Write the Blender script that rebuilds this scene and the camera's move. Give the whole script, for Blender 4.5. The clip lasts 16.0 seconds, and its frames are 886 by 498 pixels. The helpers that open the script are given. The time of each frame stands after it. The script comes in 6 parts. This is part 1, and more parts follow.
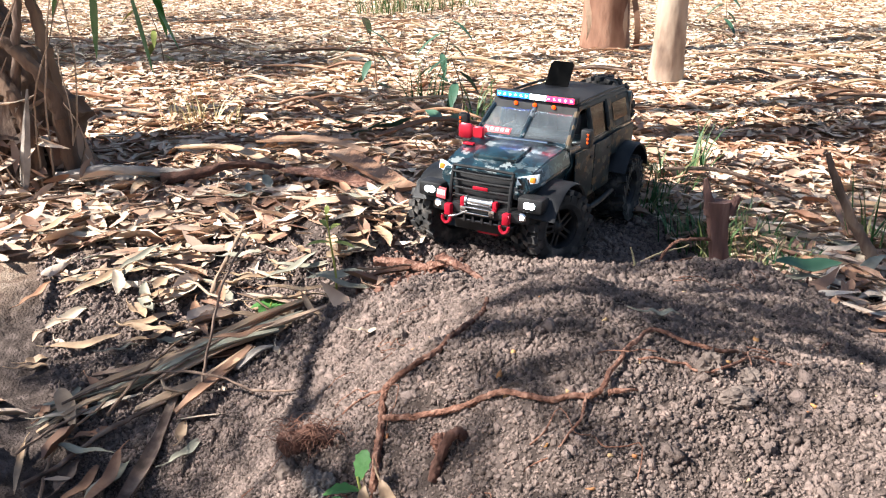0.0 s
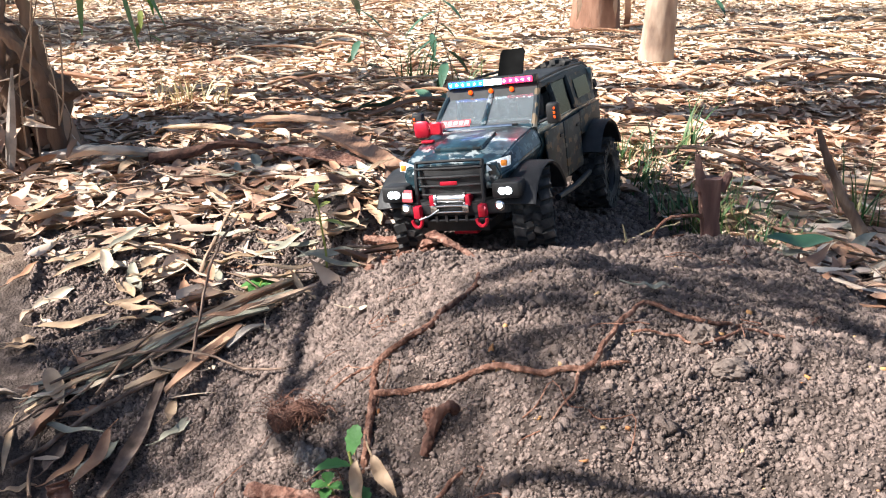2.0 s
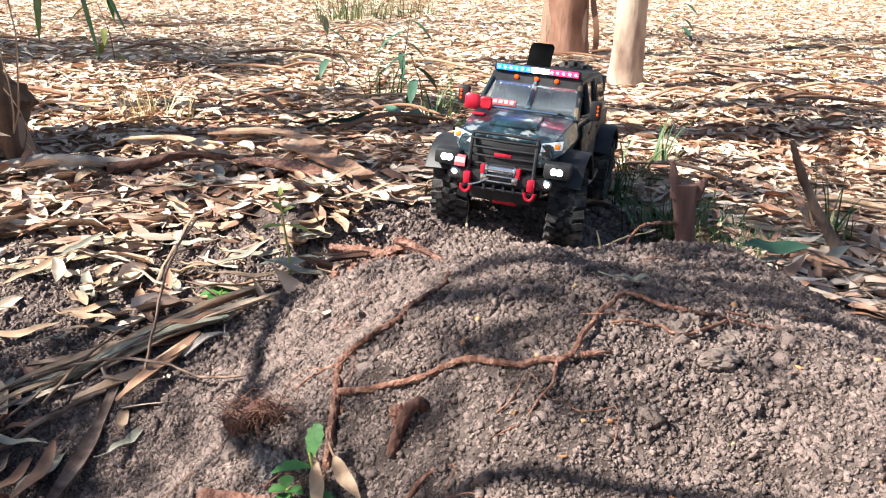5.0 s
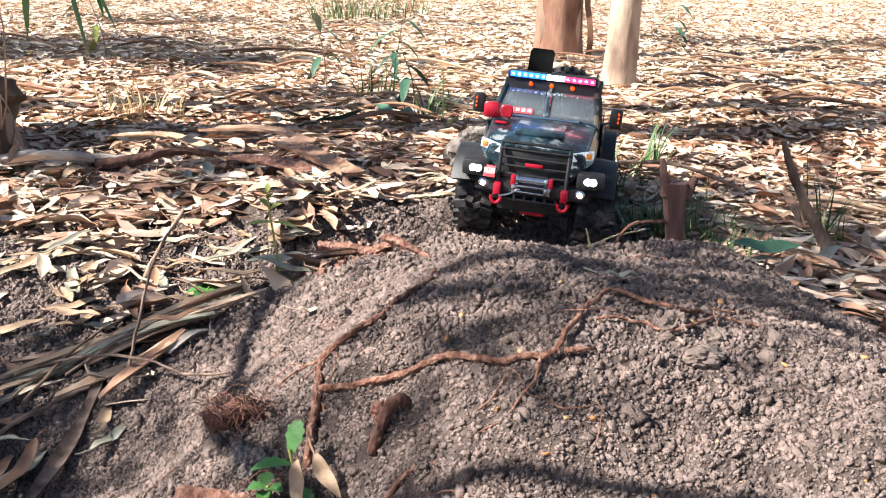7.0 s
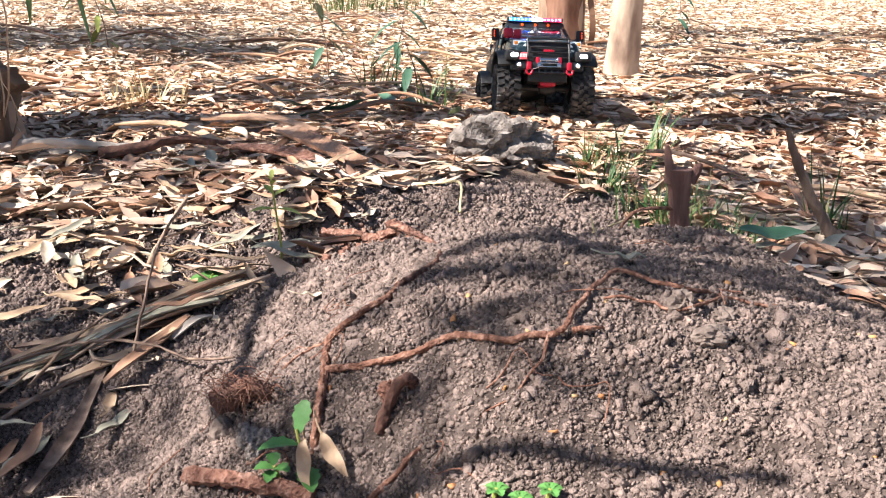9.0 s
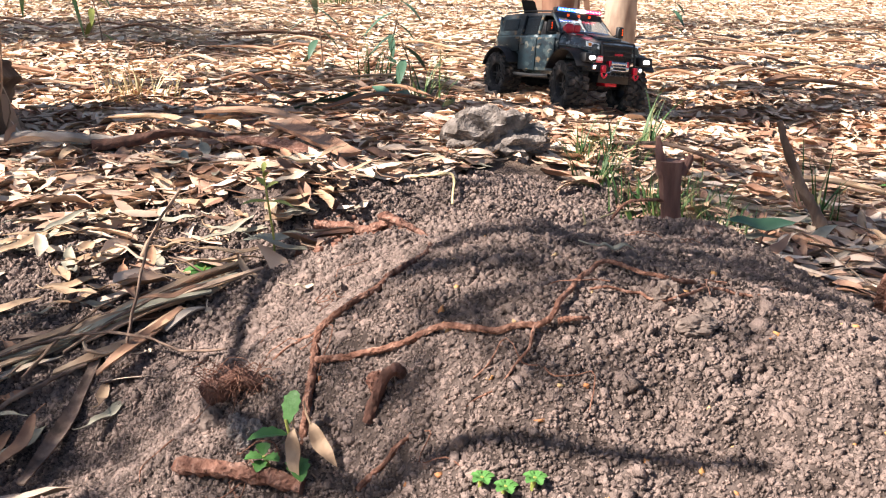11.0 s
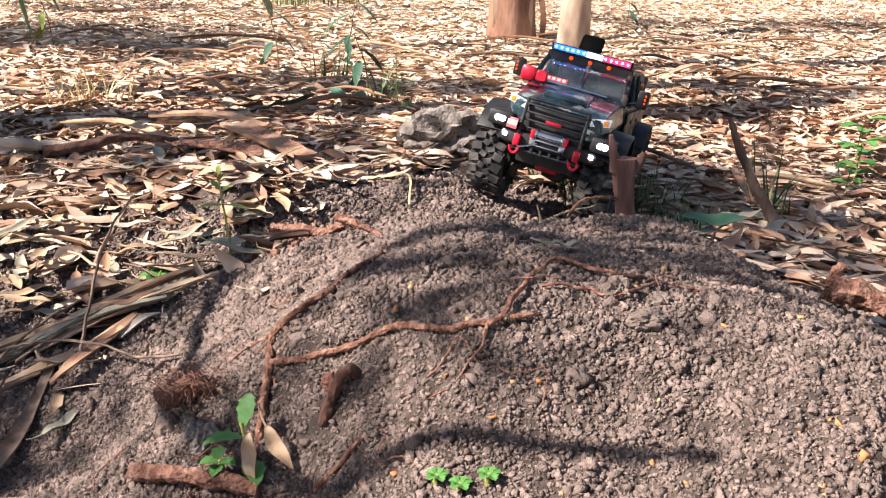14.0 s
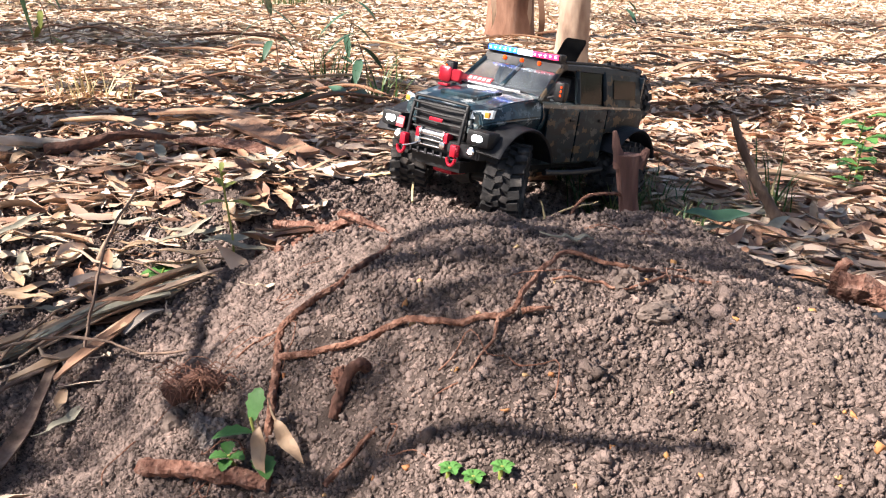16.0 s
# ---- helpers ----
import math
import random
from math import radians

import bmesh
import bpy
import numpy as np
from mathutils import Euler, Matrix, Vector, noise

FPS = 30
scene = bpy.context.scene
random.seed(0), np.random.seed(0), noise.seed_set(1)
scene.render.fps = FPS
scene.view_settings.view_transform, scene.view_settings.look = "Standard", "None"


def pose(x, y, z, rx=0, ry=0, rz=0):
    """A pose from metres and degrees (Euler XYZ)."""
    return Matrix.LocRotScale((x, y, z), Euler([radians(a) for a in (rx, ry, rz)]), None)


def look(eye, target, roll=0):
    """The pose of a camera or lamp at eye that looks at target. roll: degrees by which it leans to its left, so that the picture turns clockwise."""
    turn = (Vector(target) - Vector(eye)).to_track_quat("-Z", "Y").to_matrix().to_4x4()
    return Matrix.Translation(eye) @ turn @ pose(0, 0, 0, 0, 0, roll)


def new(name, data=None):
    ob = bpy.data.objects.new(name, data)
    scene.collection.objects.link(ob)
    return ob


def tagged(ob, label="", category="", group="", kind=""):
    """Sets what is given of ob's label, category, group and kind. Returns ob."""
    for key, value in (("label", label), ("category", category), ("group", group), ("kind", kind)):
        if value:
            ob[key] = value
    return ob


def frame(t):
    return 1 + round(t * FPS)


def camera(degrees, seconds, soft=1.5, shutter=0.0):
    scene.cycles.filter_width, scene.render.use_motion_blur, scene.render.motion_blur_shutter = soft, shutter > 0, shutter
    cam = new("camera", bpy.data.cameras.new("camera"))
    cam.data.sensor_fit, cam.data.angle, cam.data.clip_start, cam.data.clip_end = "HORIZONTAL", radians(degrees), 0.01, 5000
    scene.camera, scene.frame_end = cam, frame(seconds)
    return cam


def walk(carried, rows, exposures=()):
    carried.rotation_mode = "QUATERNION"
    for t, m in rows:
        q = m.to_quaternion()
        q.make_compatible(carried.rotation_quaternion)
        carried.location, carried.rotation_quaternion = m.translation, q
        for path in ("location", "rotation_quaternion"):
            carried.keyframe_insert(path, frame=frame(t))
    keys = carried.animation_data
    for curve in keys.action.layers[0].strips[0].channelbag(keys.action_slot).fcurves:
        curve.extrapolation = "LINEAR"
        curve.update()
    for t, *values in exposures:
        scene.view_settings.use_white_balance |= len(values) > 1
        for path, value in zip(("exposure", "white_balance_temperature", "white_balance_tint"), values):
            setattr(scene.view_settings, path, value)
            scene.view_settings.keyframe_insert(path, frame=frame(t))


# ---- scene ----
cam = camera(51.4, 16.0, soft=1.15)
PATH = [
    (0, (0.018, -0.102, 0.493), (-0.099, 1.784, -0.163), 0.2),
    (0.5, (0.015, -0.103, 0.488), (-0.093, 1.781, -0.175), 0.3),
    (1, (0.016, -0.103, 0.489), (-0.087, 1.778, -0.182), 0.3),
    (1.5, (0.016, -0.1, 0.486), (-0.084, 1.778, -0.193), 0.2),
    (2, (0.017, -0.098, 0.483), (-0.078, 1.777, -0.206), 0.2),
    (2.5, (0.018, -0.097, 0.477), (-0.071, 1.774, -0.223), 0.1),
    (3, (0.017, -0.097, 0.473), (-0.07, 1.771, -0.236), 0.0),
    (3.5, (0.017, -0.095, 0.468), (-0.069, 1.771, -0.246), -0.0),
    (4, (0.018, -0.085, 0.452), (-0.038, 1.785, -0.255), -0.4),
    (4.5, (0.016, -0.075, 0.444), (-0.022, 1.814, -0.21), 0.4),
    (5, (0.015, -0.069, 0.438), (-0.012, 1.831, -0.185), 1.1),
    (7.5, (0.024, -0.062, 0.428), (0.008, 1.839, -0.193), 1.5),
    (8, (0.022, -0.065, 0.424), (0.004, 1.835, -0.201), 1.5),
    (8.5, (0.019, -0.063, 0.425), (0.002, 1.835, -0.204), 1.5),
    (9, (0.019, -0.064, 0.422), (0.002, 1.833, -0.212), 1.5),
    (11.5, (0.03, -0.069, 0.424), (0.027, 1.822, -0.226), 1.4),
    (12, (0.035, -0.068, 0.425), (0.063, 1.826, -0.217), 1.3),
    (12.5, (0.037, -0.068, 0.421), (0.09, 1.826, -0.217), 1.2),
    (13, (0.04, -0.069, 0.423), (0.102, 1.825, -0.216), 1.2),
    (13.5, (0.038, -0.071, 0.422), (0.106, 1.822, -0.219), 1.2),
    (14, (0.032, -0.072, 0.423), (0.104, 1.82, -0.222), 1.2),
    (14.5, (0.027, -0.071, 0.42), (0.099, 1.819, -0.229), 1.2),
    (15, (0.023, -0.072, 0.42), (0.097, 1.818, -0.231), 1.2),
    (15.5, (0.022, -0.072, 0.419), (0.096, 1.817, -0.236), 1.3),
    (16, (0.023, -0.071, 0.418), (0.102, 1.82, -0.227), 1.2),
]
walk(cam, [(t, look(eye, target, roll)) for t, eye, target, roll in PATH],
     [(0, 1.5, 6350, 8), (5, 1.58, 6350, 8), (9, 1.62, 6500, 11), (11.5, 1.48, 6850, 14), (16, 1.45, 6750, 14)])

# ---- light ----
SUN_DIR = Vector((-0.70, -0.16, 0.70)).normalized()
world = bpy.data.worlds.new("sky")
scene.world = world
world.use_nodes = True
wn = world.node_tree.nodes
sky = wn.new("ShaderNodeTexSky")
sky.sky_type, sky.sun_disc = "NISHITA", False
sky.sun_elevation = math.asin(SUN_DIR.z)
sky.sun_rotation = math.atan2(SUN_DIR.x, SUN_DIR.y)
world.node_tree.links.new(sky.outputs[0], wn["Background"].inputs[0])
wn["Background"].inputs[1].default_value = 0.05
sun = new("sun", bpy.data.lights.new("sun", "SUN"))
sun.data.energy, sun.data.angle, sun.data.color = 5.0, radians(0.55), (1.0, 0.94, 0.87)
sun.matrix_world = look(SUN_DIR * 20, (0, 0, 0))


# ---- materials ----
def ramp_node(nt, stops, constant=False):
    r = nt.nodes.new("ShaderNodeValToRGB")
    r.color_ramp.interpolation = "CONSTANT" if constant else "LINEAR"
    while len(r.color_ramp.elements) < len(stops):
        r.color_ramp.elements.new(0.5)
    for e, (p, c) in zip(r.color_ramp.elements, stops):
        e.position, e.color = p, (*c, 1)
    return r


def mat(name, stops, scale=20.0, rough=0.7, metal=0.0, bump=0.0, bump_scale=None, chance="", detail=6.0,
        constant=False, stretch=(1, 1, 1), emit=None, spec=0.4, mixin=0.45, coat=0.0):
    """A node material: a ramp of colours over noise, shifted by a chance value for each island or object, with fine relief."""
    m = bpy.data.materials.new(name)
    m.use_nodes = True
    nt = m.node_tree
    b = nt.nodes["Principled BSDF"]
    tc, mp = nt.nodes.new("ShaderNodeTexCoord"), nt.nodes.new("ShaderNodeMapping")
    mp.inputs["Scale"].default_value = stretch
    nt.links.new(tc.outputs["Object"], mp.inputs[0])
    n = nt.nodes.new("ShaderNodeTexNoise")
    n.inputs["Scale"].default_value, n.inputs["Detail"].default_value = scale, detail
    nt.links.new(mp.outputs[0], n.inputs[0])
    r = ramp_node(nt, stops, constant)
    if chance:
        src = nt.nodes.new("ShaderNodeObjectInfo" if chance == "object" else "ShaderNodeNewGeometry")
        mixer = nt.nodes.new("ShaderNodeMix")
        mixer.inputs[0].default_value = mixin
        nt.links.new(src.outputs["Random" if chance == "object" else "Random Per Island"], mixer.inputs[2])
        nt.links.new(n.outputs[0], mixer.inputs[3])
        nt.links.new(mixer.outputs[0], r.inputs[0])
    else:
        nt.links.new(n.outputs[0], r.inputs[0])
    nt.links.new(r.outputs[0], b.inputs["Base Color"])
    b.inputs["Roughness"].default_value, b.inputs["Metallic"].default_value = rough, metal
    b.inputs["Specular IOR Level"].default_value = spec
    b.inputs["Coat Weight"].default_value = coat
    if bump:
        n2, bp = nt.nodes.new("ShaderNodeTexNoise"), nt.nodes.new("ShaderNodeBump")
        n2.inputs["Scale"].default_value, n2.inputs["Detail"].default_value = bump_scale or scale * 4, 8
        nt.links.new(mp.outputs[0], n2.inputs[0])
        bp.inputs["Strength"].default_value, bp.inputs["Distance"].default_value = 0.9, bump
        nt.links.new(n2.outputs[0], bp.inputs["Height"])
        nt.links.new(bp.outputs[0], b.inputs["Normal"])
    if emit:
        b.inputs["Emission Color"].default_value = (*emit[:3], 1)
        b.inputs["Emission Strength"].default_value = emit[3]
    return m


LEAF_STOPS = [(0.2, (0.17, 0.09, 0.06)), (0.36, (0.34, 0.2, 0.135)), (0.5, (0.48, 0.33, 0.235)), (0.63, (0.6, 0.45, 0.34)), (0.8, (0.7, 0.57, 0.46))]
# Darker than the crumbs on it: shade of the gaps put into the colour.
M_SOIL = mat("gap_shaded_soil", [(0.3, (0.045, 0.034, 0.03)), (0.5, (0.085, 0.065, 0.057)), (0.7, (0.16, 0.124, 0.11))], 60, 0.95, bump=0.006, bump_scale=260, spec=0.1)


def add_mulch(m):
    """Away from the mound the soil turns to brown leaf mould."""
    nt = m.node_tree
    b = nt.nodes["Principled BSDF"]
    src = b.inputs["Base Color"].links[0].from_socket
    tc, away = nt.nodes.new("ShaderNodeTexCoord"), nt.nodes.new("ShaderNodeVectorMath")
    away.operation = "DISTANCE"
    away.inputs[1].default_value = (0.05, 0.8, 0)
    nt.links.new(tc.outputs["Object"], away.inputs[0])
    rng = nt.nodes.new("ShaderNodeMapRange")
    rng.inputs["From Min"].default_value, rng.inputs["From Max"].default_value = 0.75, 1.05
    nt.links.new(away.outputs["Value"], rng.inputs["Value"])
    n = nt.nodes.new("ShaderNodeTexVoronoi")
    n.inputs["Scale"].default_value = 45
    nt.links.new(tc.outputs["Object"], n.inputs["Vector"])
    r = ramp_node(nt, [(0.1, (0.2, 0.12, 0.08)), (0.45, (0.4, 0.27, 0.19)), (0.8, (0.6, 0.46, 0.34))])
    nt.links.new(n.outputs["Color"], r.inputs[0])
    mix = nt.nodes.new("ShaderNodeMix")
    mix.data_type = "RGBA"
    nt.links.new(rng.outputs[0], mix.inputs[0])
    nt.links.new(src, mix.inputs[6])
    nt.links.new(r.outputs[0], mix.inputs[7])
    nt.links.new(mix.outputs[2], b.inputs["Base Color"])


add_mulch(M_SOIL)
M_CLOD = mat("soil_clods", [(0.2, (0.105, 0.081, 0.071)), (0.42, (0.205, 0.157, 0.138)), (0.6, (0.29, 0.222, 0.195)), (0.75, (0.385, 0.28, 0.238)), (0.9, (0.44, 0.365, 0.33))], 60, 0.98, bump=0.003, bump_scale=900, chance="island", spec=0.08, mixin=0.7)
M_PEBBLE = mat("orange_pebbles", [(0.2, (0.35, 0.13, 0.06)), (0.5, (0.5, 0.26, 0.1)), (0.8, (0.6, 0.45, 0.25))], 80, 0.8, bump=0.0005, chance="island")
M_LEAF = mat("dry_leaf", LEAF_STOPS, 18, 0.62, bump=0.0006, bump_scale=260, chance="island", mixin=0.4)
# Pale dry leaves, lightened further: strong sun on far litter put into colour.
M_LITLEAF = mat("pale_sunlit_leaf", [(0.2, (0.22, 0.105, 0.065)), (0.33, (0.42, 0.24, 0.155)), (0.45, (0.6, 0.41, 0.285)), (0.6, (0.7, 0.51, 0.365)), (0.78, (0.78, 0.62, 0.47))], 18, 0.62, bump=0.0006, bump_scale=260, chance="island", mixin=0.4)
M_GLARELEAF = mat("pale_sun_glare_leaf", [(0.2, (0.3, 0.17, 0.115)), (0.33, (0.52, 0.36, 0.25)), (0.45, (0.68, 0.53, 0.39)), (0.6, (0.76, 0.63, 0.48)), (0.78, (0.82, 0.71, 0.57))], 18, 0.62, bump=0.0006, bump_scale=260, chance="island", mixin=0.4)
M_PALE = mat("pale_leaf", [(0.35, (0.46, 0.36, 0.26)), (0.6, (0.6, 0.49, 0.375))], 40, 0.6, bump=0.0006, bump_scale=300)
M_TAN = mat("tan_leaf", [(0.35, (0.34, 0.22, 0.135)), (0.6, (0.47, 0.33, 0.215))], 40, 0.6, bump=0.0006, bump_scale=300)
M_BROWN = mat("brown_leaf", [(0.35, (0.24, 0.12, 0.07)), (0.6, (0.36, 0.2, 0.12))], 40, 0.6, bump=0.0006, bump_scale=300)
M_GREYLEAF = mat("grey_green_leaf", [(0.35, (0.22, 0.205, 0.155)), (0.6, (0.34, 0.32, 0.245))], 40, 0.55, bump=0.0006, bump_scale=300)
M_GREEN = mat("fresh_green_leaf", [(0.3, (0.045, 0.14, 0.03)), (0.65, (0.095, 0.24, 0.06))], 60, 0.5, bump=0.0005, bump_scale=350, chance="island")
M_YGREEN = mat("yellow_green_leaf", [(0.3, (0.20, 0.24, 0.05)), (0.7, (0.36, 0.37, 0.1))], 60, 0.5, chance="island")
M_BLUEGREEN = mat("gum_leaf_green", [(0.3, (0.035, 0.09, 0.055)), (0.7, (0.085, 0.16, 0.1))], 40, 0.45, chance="island")
M_GRASS = mat("grass_blades", [(0.25, (0.03, 0.085, 0.022)), (0.55, (0.07, 0.13, 0.035)), (0.8, (0.24, 0.21, 0.1))], 30, 0.55, chance="island", mixin=0.25)
M_STRAW = mat("straw", [(0.3, (0.46, 0.36, 0.18)), (0.7, (0.62, 0.52, 0.3))], 60, 0.6)
M_ROOT = mat("red_root", [(0.3, (0.095, 0.045, 0.032)), (0.5, (0.235, 0.115, 0.08)), (0.7, (0.42, 0.245, 0.18))], 160, 0.9, bump=0.004, bump_scale=420, spec=0.2)
M_DARKROOT = mat("dark_root", [(0.3, (0.045, 0.022, 0.016)), (0.6, (0.12, 0.056, 0.04)), (0.8, (0.2, 0.11, 0.085))], 90, 0.9, bump=0.002, bump_scale=260)
M_TWIG = mat("twigs", [(0.3, (0.12, 0.07, 0.045)), (0.55, (0.26, 0.17, 0.115)), (0.75, (0.40, 0.30, 0.22))], 40, 0.8, chance="island", bump=0.001, bump_scale=300)
M_STUMP = mat("dead_stump", [(0.3, (0.07, 0.036, 0.03)), (0.5, (0.17, 0.088, 0.072)), (0.7, (0.3, 0.18, 0.145))], 50, 0.9, bump=0.004, bump_scale=130, stretch=(1, 1, 0.16))
M_STICK = mat("dead_stick", [(0.3, (0.06, 0.04, 0.03)), (0.5, (0.16, 0.105, 0.08)), (0.7, (0.32, 0.23, 0.17))], 40, 0.9, bump=0.003, bump_scale=130, stretch=(1, 1, 0.2))
M_BARKPLATE = mat("peeled_bark", [(0.3, (0.20, 0.105, 0.065)), (0.5, (0.33, 0.19, 0.12)), (0.7, (0.46, 0.32, 0.225))], 14, 0.75, bump=0.003, bump_scale=90, stretch=(1, 0.15, 1), chance="object", mixin=0.2)
M_REDBARK = mat("red_bark", [(0.3, (0.11, 0.05, 0.037)), (0.5, (0.22, 0.11, 0.08)), (0.7, (0.36, 0.22, 0.17))], 110, 0.9, bump=0.008, bump_scale=220, spec=0.15)
M_GREYWOOD = mat("grey_wood", [(0.3, (0.2, 0.17, 0.145)), (0.6, (0.38, 0.33, 0.29))], 25, 0.85, bump=0.002, bump_scale=120)
M_TRUNK_RED = mat("salmon_bark", [(0.3, (0.07, 0.03, 0.02)), (0.43, (0.19, 0.092, 0.058)), (0.57, (0.31, 0.17, 0.115)), (0.72, (0.46, 0.3, 0.22))], 11, 0.8, bump=0.006, bump_scale=45, stretch=(1, 1, 0.35))
M_TRUNK_PALE = mat("smooth_pale_bark", [(0.3, (0.09, 0.055, 0.04)), (0.42, (0.25, 0.17, 0.125)), (0.53, (0.38, 0.285, 0.215)), (0.7, (0.5, 0.4, 0.315))], 13, 0.7, bump=0.003, bump_scale=60, stretch=(1, 1, 0.4))
M_TRUNK_OLD = mat("ragged_old_bark", [(0.3, (0.05, 0.03, 0.02)), (0.5, (0.14, 0.085, 0.058)), (0.7, (0.28, 0.185, 0.125))], 16, 0.9, bump=0.008, bump_scale=60, stretch=(1, 1, 0.25))
M_STONE = mat("grey_stone", [(0.3, (0.11, 0.084, 0.073)), (0.55, (0.19, 0.15, 0.13)), (0.75, (0.28, 0.22, 0.19))], 90, 0.95, bump=0.003, bump_scale=220, spec=0.1)
M_BOULDER = mat("hardened_soil", [(0.3, (0.10, 0.084, 0.074)), (0.5, (0.2, 0.172, 0.155)), (0.7, (0.31, 0.275, 0.25))], 40, 0.95, bump=0.01, bump_scale=120, spec=0.1)
M_CHALK = mat("pale_crust", [(0.3, (0.17, 0.14, 0.125)), (0.5, (0.29, 0.25, 0.225)), (0.7, (0.42, 0.37, 0.34))], 150, 0.95, bump=0.006, bump_scale=300, spec=0.1)
M_CROWN = mat("crown_leaves", [(0.3, (0.05, 0.11, 0.04)), (0.7, (0.11, 0.18, 0.07))], 8, 0.5, chance="island")


def camouflage(name, colours, scale, rough, spec, coat):
    """Paint in ragged blotches of a few colours: cells with a wandering outline."""
    m = mat(name, colours, 60, rough, constant=True, spec=spec, coat=coat)
    nt = m.node_tree
    tc, mp, wander, add, cell = (nt.nodes.new("ShaderNode" + k) for k in ("TexCoord", "Mapping", "TexNoise", "MixRGB", "TexVoronoi"))
    mp.inputs["Scale"].default_value = (0.8, 0.8, 1.5)
    wander.inputs["Scale"].default_value, wander.inputs["Detail"].default_value = scale * 1.6, 3
    add.blend_type = "ADD"
    add.inputs[0].default_value = 0.022
    cell.inputs["Scale"].default_value = scale
    nt.links.new(tc.outputs["Object"], mp.inputs[0])
    nt.links.new(tc.outputs["Object"], wander.inputs[0])
    nt.links.new(mp.outputs[0], add.inputs[1])
    nt.links.new(wander.outputs["Color"], add.inputs[2])
    nt.links.new(add.outputs[0], cell.inputs["Vector"])
    ramp = nt.nodes["Principled BSDF"].inputs["Base Color"].links[0].from_node
    nt.links.new(cell.outputs["Color"], ramp.inputs[0])
    return m


M_CAMO = camouflage("dark_blue_camouflage_paint", [(0.0, (0.010, 0.032, 0.045)), (0.3, (0.006, 0.011, 0.015)), (0.47, (0.016, 0.045, 0.06)), (0.6, (0.008, 0.02, 0.028)), (0.7, (0.075, 0.1, 0.11)), (0.79, (0.22, 0.245, 0.25)), (0.86, (0.010, 0.028, 0.038))], 95, 0.3, 0.5, 0.4)
M_SIDECAMO = camouflage("dark_camouflage_paint", [(0.0, (0.008, 0.02, 0.028)), (0.35, (0.006, 0.012, 0.017)), (0.5, (0.03, 0.046, 0.052)), (0.62, (0.008, 0.018, 0.025)), (0.72, (0.12, 0.085, 0.052)), (0.82, (0.1, 0.1, 0.088)), (0.87, (0.008, 0.02, 0.028))], 75, 0.5, 0.25, 0.0)
M_SLAB = mat("orange_brown_bark", [(0.3, (0.17, 0.085, 0.052)), (0.5, (0.31, 0.17, 0.105)), (0.7, (0.42, 0.27, 0.185))], 22, 0.85, bump=0.005, bump_scale=110, stretch=(1, 0.2, 1))
M_HATCH = mat("matt_black_plate", [(0.3, (0.004, 0.004, 0.004)), (0.7, (0.007, 0.007, 0.007))], 60, 0.9, spec=0.05)
M_BLACK = mat("black_plastic", [(0.3, (0.008, 0.008, 0.009)), (0.7, (0.022, 0.022, 0.024))], 60, 0.5, bump=0.0003, bump_scale=900)
M_RUBBER = mat("dusty_rubber", [(0.35, (0.014, 0.014, 0.015)), (0.52, (0.035, 0.034, 0.034)), (0.72, (0.17, 0.15, 0.135))], 38, 0.85, bump=0.0006, bump_scale=500)
M_CHROME = mat("bright_steel", [(0.3, (0.5, 0.5, 0.52)), (0.7, (0.7, 0.7, 0.72))], 60, 0.22, metal=1.0)
M_DARKSTEEL = mat("dark_steel", [(0.3, (0.05, 0.05, 0.055)), (0.7, (0.1, 0.1, 0.11))], 60, 0.4, metal=0.9)
M_RED = mat("red_anodised_metal", [(0.3, (0.42, 0.006, 0.022)), (0.7, (0.56, 0.012, 0.04))], 60, 0.35, metal=0.25, spec=0.6)
M_PINK = mat("red_paper_plate", [(0.3, (0.62, 0.06, 0.08)), (0.7, (0.7, 0.1, 0.11))], 60, 0.5)
M_WHITEBAR = mat("white_print", [(0.3, (0.75, 0.6, 0.6)), (0.7, (0.8, 0.7, 0.7))], 60, 0.5)
M_LAMP = mat("lit_white_lens", [(0.3, (0.8, 0.8, 0.8)), (0.7, (0.9, 0.9, 0.9))], 30, 0.3, emit=(0.93, 0.98, 1.0, 5.0))
M_HEAD = mat("headlight_lens", [(0.35, (0.22, 0.26, 0.29)), (0.6, (0.62, 0.66, 0.7))], 120, 0.1, emit=(0.85, 0.95, 1.0, 0.12), spec=0.8)
M_AMBER = mat("lit_amber_lens", [(0.3, (0.6, 0.08, 0.005)), (0.7, (0.65, 0.1, 0.008))], 30, 0.3, emit=(1.0, 0.055, 0.0, 0.55))
M_ORANGE = mat("amber_lens", [(0.3, (0.8, 0.25, 0.03)), (0.7, (0.85, 0.3, 0.05))], 60, 0.25)
M_REDLED = mat("lit_red_lens", [(0.3, (0.8, 0.03, 0.06)), (0.7, (0.9, 0.05, 0.09))], 30, 0.3, emit=(1.0, 0.03, 0.12, 1.3))
M_BLUELED = mat("lit_blue_lens", [(0.3, (0.03, 0.15, 0.8)), (0.7, (0.05, 0.2, 0.9))], 30, 0.3, emit=(0.02, 0.16, 1.0, 1.4))
M_WHITELED = mat("lit_white_bar", [(0.3, (0.8, 0.85, 0.9)), (0.7, (0.9, 0.95, 1))], 30, 0.3, emit=(0.75, 0.9, 1.0, 2.2))
M_DOTLED = mat("bright_diode", [(0.3, (0.9, 0.9, 0.9)), (0.7, (1, 1, 1))], 30, 0.3, emit=(0.9, 0.85, 1.0, 6.0))


